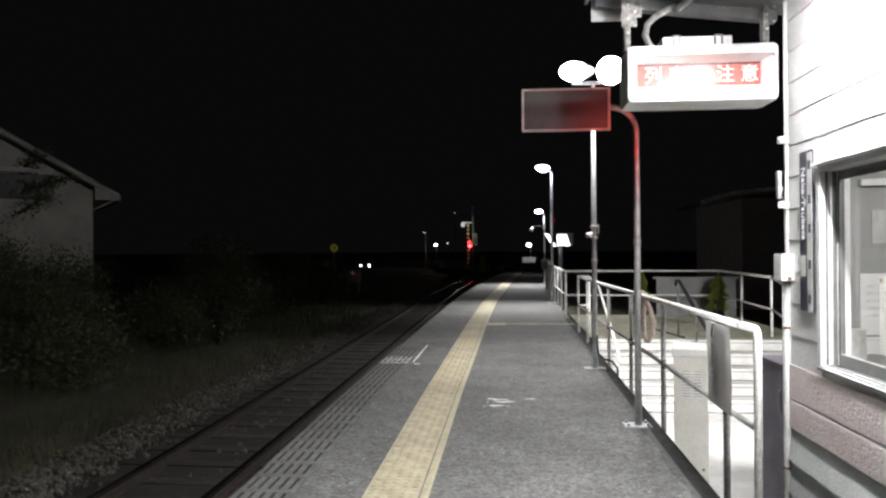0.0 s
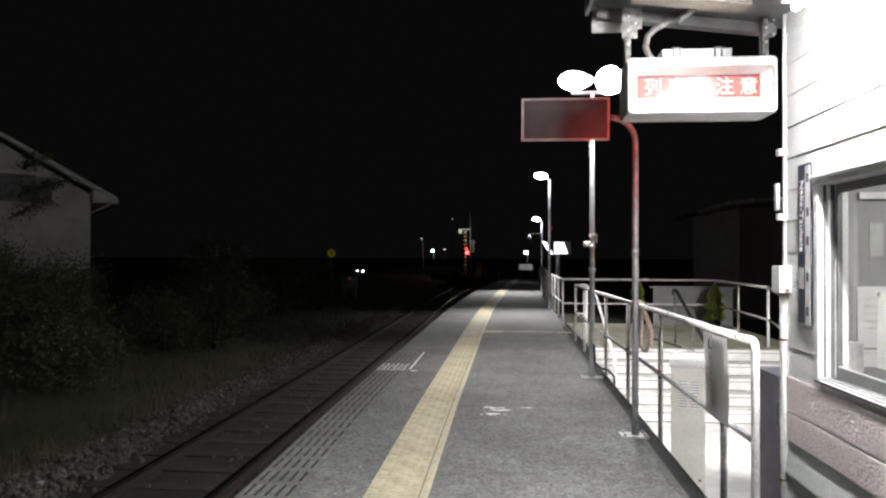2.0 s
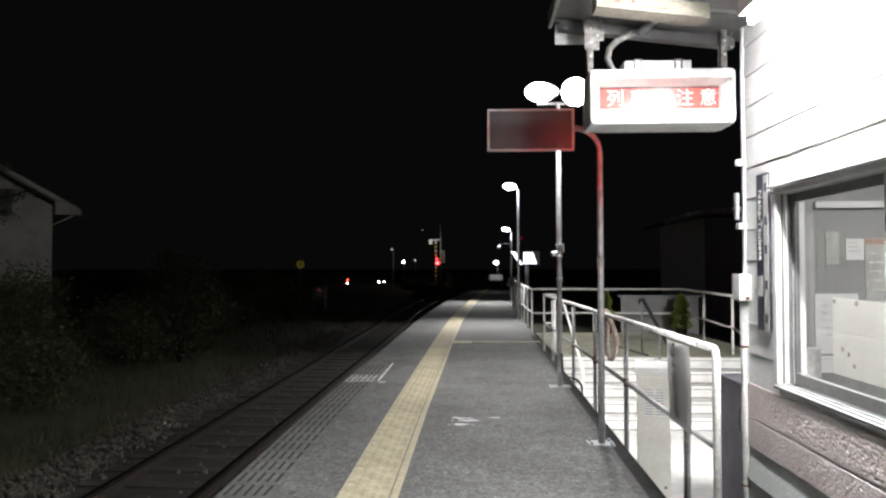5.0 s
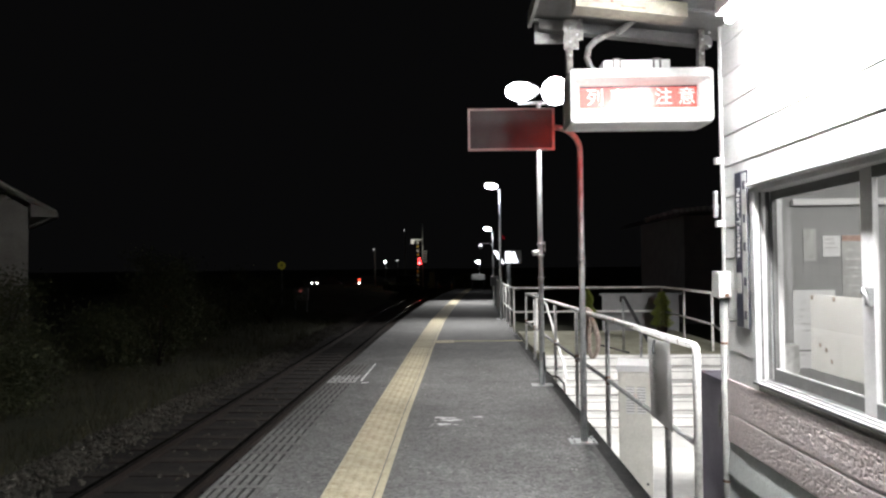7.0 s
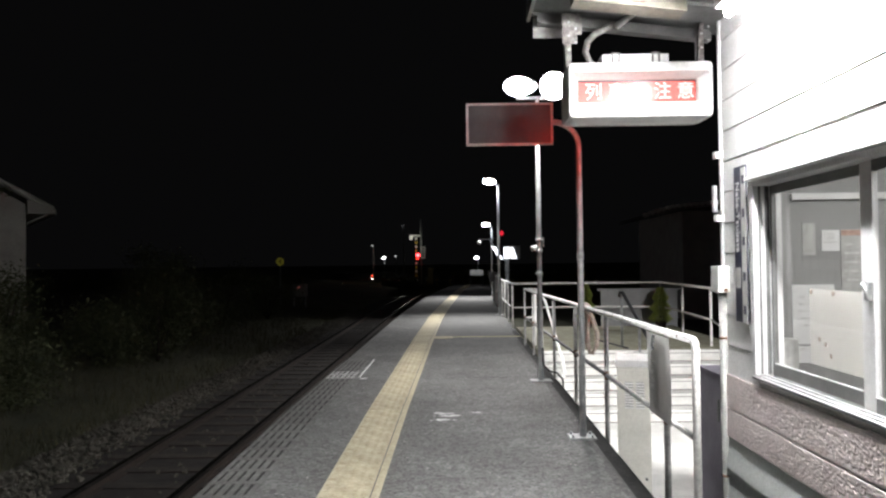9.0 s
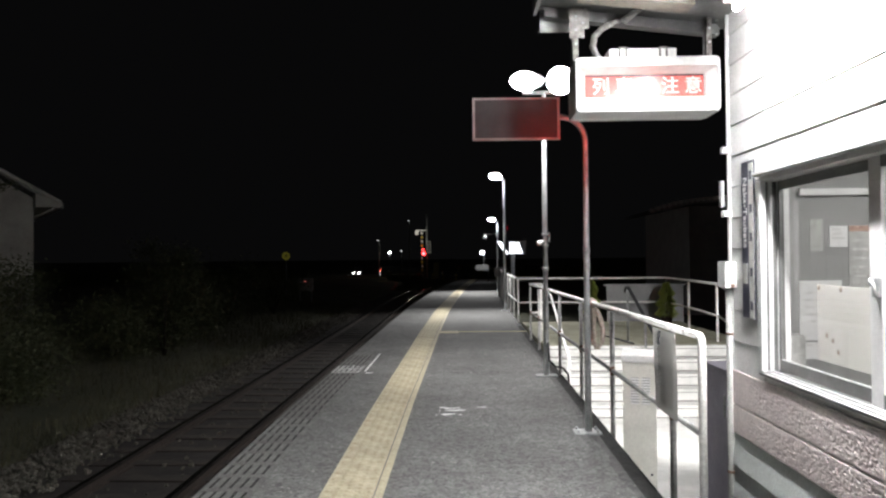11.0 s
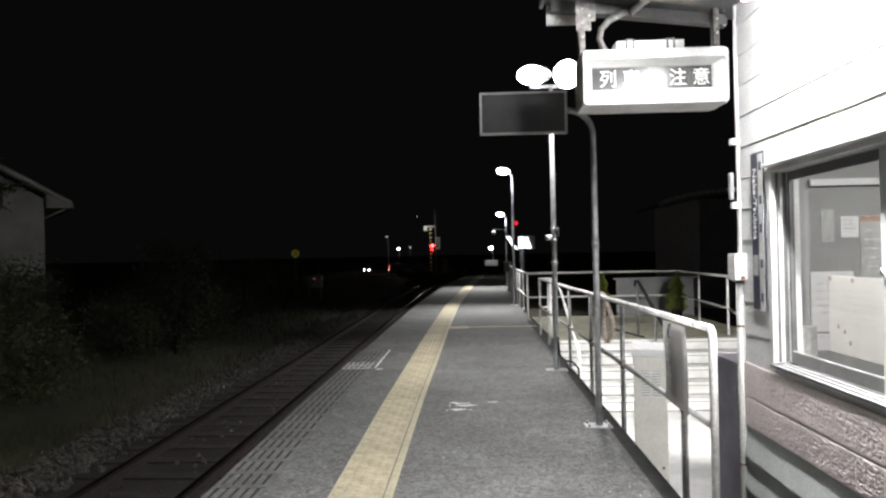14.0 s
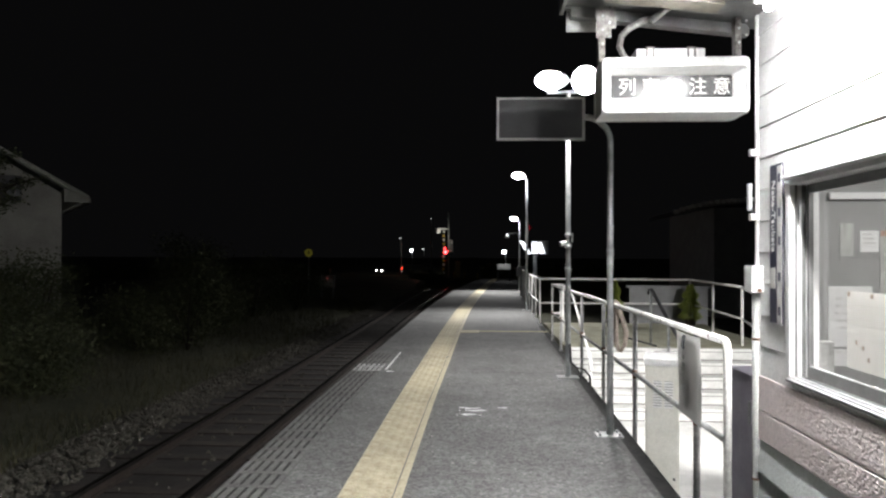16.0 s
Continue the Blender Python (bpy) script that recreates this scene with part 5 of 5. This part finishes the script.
def build_grass():
    rnd = random.Random(5)
    bm = B()
    for _ in range(26000):
        y = -2 + 34 * rnd.random() ** 1.5
        x = TRACK(y) - 1.85 - 5.5 * rnd.random() ** 1.3
        h = rnd.uniform(0.08, 0.34) * (1 + 0.8 * noise.noise((x, y * 0.6, 3)))
        z = GROUND_Z + min(0.55, max(0.0, (-4.5 - x) * 0.16)) - 0.02
        a, lean = rnd.random() * 6.28, rnd.uniform(0.05, 0.22)
        d, s = Vector((math.cos(a), math.sin(a), 0)), Vector((-math.sin(a), math.cos(a), 0)) * 0.006
        c = Vector((x, y, z))
        bm.faces.new([bm.verts.new(q) for q in (c - s, c + s, c + d * lean + Vector((0, 0, max(0.05, h))))])
    solo("grass", bm, GRASS, "dry dark grass on the bank beyond the track", "grass", kind="stuff")
    bm = B()
    for _ in range(5000):
        x, y = rnd.uniform(-4, 3.4), rnd.uniform(46.5, 66)
        c = Vector((x, y, GROUND_Z + 0.1))
        a = rnd.random() * 6.28
        s = Vector((-math.sin(a), math.cos(a), 0)) * 0.02
        bm.faces.new([bm.verts.new(q) for q in (c - s, c + s, c + Vector((math.cos(a) * 0.15, math.sin(a) * 0.15, rnd.uniform(0.2, 0.6))))])
    solo("far_grass", bm, GRASS, "tufts of grass beyond the platform end", "grass", kind="stuff")


build_grass()


def build_hedges():
    rnd = random.Random(21)
    # placed to block the car lamps from view; the last hedge is purely added
    for x0, x1, y, h in ((-40, -13.2, 62, 1.7), (-6.3, -2.9, 66, 1.0), (0.7, 14.5, 66, 1.6)):
        t = thing("hedge", (0, 0, 0), "dark unlit hedge along the far road, hiding car lamps", "hedge", "hedges by the far road")
        part("core", block(B(), x0, x1, y + 0.15, y + 0.75, GROUND_Z, GROUND_Z + h * 0.8, 0.1), LEAF, t)
        bm = B()
        n = int((x1 - x0) * 3)
        for i in range(n):
            leaves(bm, (x0 + (x1 - x0) * (i + 0.5) / n, y + 0.3, GROUND_Z + h * rnd.uniform(0.3, 0.95)), (0.5, 0.5, 0.4), 40, rnd, 0.12)
        part("foliage", bm, LEAF, t)


build_hedges()


def build_marker():
    t = thing("stop_marker", (-7.46, 30, GROUND_Z - 0.05), "round yellow train stop marker with a figure on a post", "sign")
    part("post", bar([(0, 0, 0.4), (0, 0, 2.55)], 0.03, 8), GALVANISED, t)
    part("disc", bar([(0, -0.03, 2.62), (0, -0.05, 2.62)], 0.19, 20), MARK_GLOW, t, "reflective yellow disc with a weak glow added")
    written("figure", "4", 0.3, BLACK, t, Matrix.Translation((0, -0.055, 2.62)) @ Euler((radians(90), 0, 0)).to_matrix().to_4x4())
    b = thing("relay_box", (-6.65, 30.5, GROUND_Z + 0.5), "pale grey relay box on legs beyond the track", "box")
    part("box", boxed(-0.35, 0.35, -0.2, 0.2, 0.38, 0.98, 0.01), BOARD_FRAME, b)
    for x in (-0.28, 0.28):
        part("leg", boxed(x - 0.03, x + 0.03, -0.05, 0.05, -0.3, 0.38), GALVANISED, b)
    # a reflector rather than a lamp: its red return is added as glow
    part("red_reflector", bar([(0.02, -0.205, 0.84), (0.02, -0.23, 0.84)], 0.035, 10), glowing("red_reflector_glow", (1.0, 0.24, 0.2), 0.4), b, "small red reflector with a dim glow added")


build_marker()

FLASHERS = []


def build_crossing_post(x, y, alt, label):
    """Level crossing post with black and yellow bands and two flashing lamps."""
    t = thing("crossing_signal", (x, y, GROUND_Z - 0.28), label, "crossing signal", "level crossing signals")
    part("post", bar([(0, 0, 0), (0, 0, 7.2)], 0.07, 10), GALVANISED, t)
    for i in range(11):
        part("band", boxed(-0.62, -0.40, -0.06, 0.06, 0.9 + i * 0.42, 1.1 + i * 0.42), YELLOW_BAND if i % 2 else WHITE_METAL, t)
    part("banded_post", boxed(-0.58, -0.44, -0.05, 0.05, 0, 5.4), BLACK, t)
    part("crossarm", boxed(-1.15, 0.0, -0.04, 0.04, 5.4, 5.55), WHITE_METAL, t, "pale crossarm")
    part("crossarm", boxed(-1.2, -0.85, -0.05, 0.05, 5.05, 5.5), WHITE_METAL, t)
    s = part("sign_plate", boxed(-0.05, 0.42, -0.38, -0.36, 3.15, 4.35), WHITE_METAL, t, "white plate with dark writing bars")
    for i in range(4):
        part("writing_bar", boxed(0.05, 0.32, -0.385, -0.3805, 3.35 + i * 0.25, 3.48 + i * 0.25), INK, s)
    for i, z in enumerate((3.5, 3.12)):
        part("lamp_hood", sweep(B(), [(-0.32, -0.05, z), (-0.32, -0.22, z)], 0.2, 16, False), BLACK, t)
        part("dark_lens", bar([(-0.32, -0.04, z), (-0.32, -0.02, z)], 0.2, 16), FLASH_DARK, t, "dark red lens")
        lit = part("lit_lens", bar([(0, -0.003, 0), (0, 0.003, 0)], 0.17, 16), FLASH_GLOW, t, "lit red lens")
        FLASHERS.append((lit, (-0.32, -0.3, z), i if alt else 1 - i))
    return t


build_crossing_post(-2.6, 70, True, "level crossing signal with banded post and red flashing lamps")


def build_back_flasher():
    t = thing("crossing_signal", (4.95, 60, GROUND_Z), "dark level crossing lamp on a post beyond the platform", "crossing signal", "level crossing signals")
    part("post", bar([(0, 0, 0), (0, 0, 5.3)], 0.07, 8), BLACK, t)
    part("dark_lens", bar([(0, -0.1, 4.95), (0, -0.12, 4.95)], 0.24, 12), FLASH_DARK, t)
    lit = part("lit_lens", bar([(0, -0.003, 0), (0, 0.003, 0)], 0.2, 12), glowing("dim_flasher_lens", (1, 0.03, 0.06), 0.9), t, "lit red lens")
    FLASHERS.append((lit, (0, -0.4, 4.95), 0))


build_back_flasher()


def build_far_lamps():
    for x, y, z, r in ((-11.3, 120, 2.42, 0.26), (-9.3, 120, 2.65, 0.17), (-7.6, 70, 3.3, 0.085), (-5.9, 90, 6.3, 0.07)):
        t = thing("street_lamp", (x, y, GROUND_Z), "distant street lamp with a white light", "street lamp", "distant street lamps")
        part("post", bar([(0.1, 0, 0), (0.1, 0, z - GROUND_Z)], 0.07, 8), BOARD_FRAME, t)
        part("lamp_head", sweep(B(), [(-r, 0, z - GROUND_Z - r * 0.3), (0, 0, z - GROUND_Z), (r * 0.8, 0, z - GROUND_Z + r * 0.2)], [r * 0.5, r * 0.7, r * 0.3], 10), FAR_GLOW if r > 0.2 else DIM_GLOW, t, "glowing lamp head")


build_far_lamps()


def build_fence():
    t = thing("fence", (-9.2, 61, GROUND_Z), "low pale fence by the far road", "fence")
    for i in range(12):
        part("post", boxed(i * 0.3 - 0.02, i * 0.3 + 0.02, -0.02, 0.02, 0, 0.75), YELLOW_PAINT, t)
    for z in (0.3, 0.65):
        part("rail", boxed(-0.05, 3.4, -0.05, -0.022, z, z + 0.06), YELLOW_PAINT, t)
    b = thing("barrier_post", (-0.9, 66, GROUND_Z), "short banded barrier post by the crossing", "post", "barrier posts")
    part("post", bar([(0, 0, 0), (0, 0, 1.0)], 0.07, 8), BLACK, b)
    for z in (0.3, 0.65):
        part("band", bar([(0, 0, z), (0, 0, z + 0.18)], 0.075, 8), YELLOW_BAND, b)
    copy_thing(b, pose(-1.9, 67, GROUND_Z))
    copy_thing(b, pose(0.4, 64, GROUND_Z))
    box = thing("crossing_box", (-1.6, 68, GROUND_Z), "yellow crossing control box", "box")
    part("box", boxed(-0.25, 0.25, -0.2, 0.2, 0.3, 1.9, 0.02), YELLOW_PAINT, box)


build_fence()


def build_dark_house():
    t = thing("dark_house", (8.0, 25.0, GROUND_Z), "dark unlit house with a low roof behind the deck", "house")
    part("wall", boxed(2.1, 9, 0, 7, 0, 4.4), PANEL_GREY, t)
    verge = [(0.45, 4.16), (0.75, 4.28), (1.55, 4.5), (2.4, 4.6), (3.3, 4.66), (9.6, 4.9)]
    bm = B()
    front = [bm.verts.new((x, -0.6, z + d)) for d in (-0.1, 0.0) for x, z in verge]
    back = [bm.verts.new((x, 4.5, z + d)) for d in (-0.1, 0.0) for x, z in verge]
    k = len(verge)
    for i in range(k - 1):
        for q in ((front[i], front[i + 1], back[i + 1], back[i]), (front[k + i], back[k + i], back[k + i + 1], front[k + i + 1]), (front[i], front[k + i], front[k + i + 1], front[i + 1])):
            bm.faces.new(q)
    part("roof", bm, HOUSE_TILE, t)
    # tile ends take a pale colour for the light they catch
    for i in range(26):
        x = 0.5 + i * 0.22
        z = float(np.interp(x, [v[0] for v in verge], [v[1] for v in verge])) + 0.03
        part("verge_tile", bar([(x, -0.66, z), (x, -0.3, z + 0.02)], 0.085, 8), NOTICE, t, "verge tile, pale for the light it catches")
    part("window", boxed(4.2, 5.9, -0.04, 0.0, 1.6, 2.9), BLACK, t, "dark window")


build_dark_house()


# ---- vehicles on the far road ----
def build_car(lit, label):
    t = thing("car", (0, 0, 0), label, "car", "cars on the far road")
    bm = B()
    prof = [(-1.65, 0.25), (1.65, 0.25), (1.68, 0.75), (1.2, 0.9), (0.75, 1.45), (-1.45, 1.5), (-1.66, 0.85)]
    a, b = [bm.verts.new((x, -0.72, z)) for x, z in prof], [bm.verts.new((x, 0.72, z)) for x, z in prof]
    bm.faces.new(a)
    bm.faces.new(b[::-1])
    for i in range(7):
        bm.faces.new((a[i], a[(i + 1) % 7], b[(i + 1) % 7], b[i]))
    part("body", bm, CAR_PAINT, t)
    for s in (-0.735, 0.735):
        part("side_window", boxed(-1.3, 0.65, s - 0.01, s + 0.01, 0.95, 1.38), BLACK, t)
        for x in (-1.05, 1.05):
            w = part("wheel", bar([(x, s - 0.08, 0.28), (x, s + 0.08, 0.28)], 0.28, 16), RUBBER, t)
            part("rim", bar([(x, s - 0.085, 0.28), (x, s + 0.085, 0.28)], 0.16, 10), GALVANISED, w)
    for s in (-0.5, 0.5):
        for name, mat, x, z, h in lit:
            part(name, boxed(x - 0.06, x + 0.06, s - 0.09, s + 0.09, z, z + h), mat, t)
    return t


WHITE_REAR = (("lamp", HEAD_GLOW, -1.66, 0.72, 0.14),)
RED_REAR = (("tail_lamp", TAIL_GLOW, -1.66, 0.95, 0.16), ("plate_lamp", HEAD_GLOW, -1.67, 0.6, 0.1))
CARS = [build_car(WHITE_REAR, "dark car with bright white lamps on the far road") for _ in range(2)]
CARS.append(build_car(RED_REAR, "dark car with red tail lamps waiting at the crossing"))


# ---- pieces of the platform ----
def build_tactile():
    strip = thing("tactile_strip", (0, 0, 0), "yellow tactile paving strip with raised dots along the platform", "tactile paving", kind="structure")
    bm = B()
    block(bm, 0.002, 0.336, 0.0015, 0.3985, 0.0005, 0.006)
    for i in range(5):
        for j in range(6):
            x, y = 0.035 + i * 0.066, 0.035 + j * 0.0655
            q = [bm.verts.new((x + dx * r, y + dy * r, z)) for r, z in ((0.02, 0.006), (0.012, 0.0125)) for dx, dy in ((-1, -1), (1, -1), (1, 1), (-1, 1))]
            for k in range(4):
                bm.faces.new((q[k], q[(k + 1) % 4], q[4 + (k + 1) % 4], q[4 + k]))
            bm.faces.new(q[4:])
    block(bm, 0.346, 0.398, 0.0, 0.4, 0.0005, 0.005)
    block(bm, 0.364, 0.382, 0.0, 0.4, 0.005, 0.014)
    me = mesh_of("tile", bm, TACTILE)
    rnd = random.Random(2)
    for i in range(133):
        y = -9.0 + i * 0.4
        ob = new("tile", me)
        ob.parent = strip
        slope = math.degrees(math.atan2(YELLOW(y + 0.4) - YELLOW(y), 0.4))
        ob.matrix_local = pose(YELLOW(y), y, 0.0005 + 0.001 * rnd.random(), 0, 0, -slope)
    # warning tiles where the pale line starts
    tile = new("tile", me)
    tile.parent = strip
    tile.matrix_local = pose(0.42, 9.5, 0.001)


build_tactile()


def build_edge_blocks():
    row = thing("edge_blocks", (0, 0, 0), "slotted concrete blocks along the platform edge", "edge blocks", kind="structure")
    bm = B()
    w, l, sx, sy = 0.36, 0.3, 0.027, 0.235
    step = (w - 0.03) / 5
    block(bm, 0.0, 0.03, 0.002, l - 0.002, 0.0, 0.008)
    x = 0.03
    for i in range(5):
        block(bm, x, x + sx, 0.002, l - sy, 0.0, 0.0078)
        block(bm, x + sx, x + step, 0.002, l - 0.002, 0.0, 0.008)
        x += step
    white_bm = bm.copy()
    slab = mesh_of("block", bm, EDGE_CONCRETE)
    white_slab = mesh_of("painted_block", white_bm, WORN_WHITE)
    for i in range(52):
        y = -9.175 + i * 0.3
        x = EDGE(y) + 0.0
        ob = new("block", white_slab if 4.6 < y < 5.0 else slab)
        ob.parent = row
        ob.matrix_local = pose(x, y, 0.002, 0, 0, -math.degrees(math.atan2(EDGE(y + 0.3) - EDGE(y), 0.3)))
    part("slot_bed", ribbon(B(), shift(EDGE, 0.003), shift(EDGE, 0.357), -9, 6.35, 0.003, 0.3), DARK_JOINT, row, "dark slots")


build_edge_blocks()


# ---- what moves ----
def motions():
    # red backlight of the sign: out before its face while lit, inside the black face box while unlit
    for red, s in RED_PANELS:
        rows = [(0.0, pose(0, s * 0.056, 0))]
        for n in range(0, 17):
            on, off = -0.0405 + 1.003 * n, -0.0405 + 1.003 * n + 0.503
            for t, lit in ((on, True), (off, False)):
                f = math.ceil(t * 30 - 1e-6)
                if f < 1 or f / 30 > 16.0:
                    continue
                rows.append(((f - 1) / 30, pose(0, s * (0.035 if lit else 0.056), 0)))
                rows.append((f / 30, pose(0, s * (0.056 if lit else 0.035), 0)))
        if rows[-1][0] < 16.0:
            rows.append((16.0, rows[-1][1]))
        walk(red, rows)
    # crossing lamps: the lit lens faces the platform, or is turned edge-on
    for lens, (x, y, z), phase in FLASHERS:
        shown = lambda lit: pose(x, y, z, 0, 0, 0 if lit else 88)
        lit = phase == 1
        rows = [(0.0, shown(lit))]
        t = 0.06
        while t < 16.0:
            f = math.ceil(t * 30)
            rows.append(((f - 1) / 30, shown(lit)))
            lit = not lit
            rows.append((f / 30, shown(lit)))
            t += 0.62
        rows.append((16.0, shown(lit)))
        walk(lens, rows)
    # cars: plan positions along a slanting road, in steps of angle across the view
    def at(u, turn=25):
        y = 80.0 + 0.03 * (u - 118)
        x = -17.6 + 0.066 * u * y / 80.0
        return pose(x, y, -1.0, 0, 0, turn)

    a = [(0, 40, 92), (1.2, 40, 92), (1.5, 43, 70), (1.8, 48, 45), (2.3, 63, 45), (2.6, 72, -40), (3.65, 107, -40), (3.9, 114, 45), (4.2, 121, 45), (6.3, 160, 45), (6.6, 170, 45), (6.95, 186, -40), (8.2, 300, -40), (9.5, 370, -40), (16, 400, -40)]
    c = [(0, -160, 45), (3.0, -60, 45), (6.0, 38, 45), (6.5, 47, 45), (7.3, 63, 45), (8.1, 72, 45), (8.45, 76, -40), (9.4, 97, -40), (10.3, 111, -40), (10.7, 114, 45), (11.3, 118, 45), (16, 118, 45)]
    b = [(0, -60, 14), (2.8, 12, 14), (3.2, 41, 14), (3.8, 58, 14), (6.3, 118, 14), (7.3, 137, 14), (8.2, 148, 14), (8.45, 150, -50), (8.8, 153, -50), (9.05, 156, 14), (11.0, 157, 14), (16, 157, 14)]
    for car, rows in zip(CARS, (a, c, b)):
        walk(car, [(t, at(u, turn)) for t, u, turn in rows])


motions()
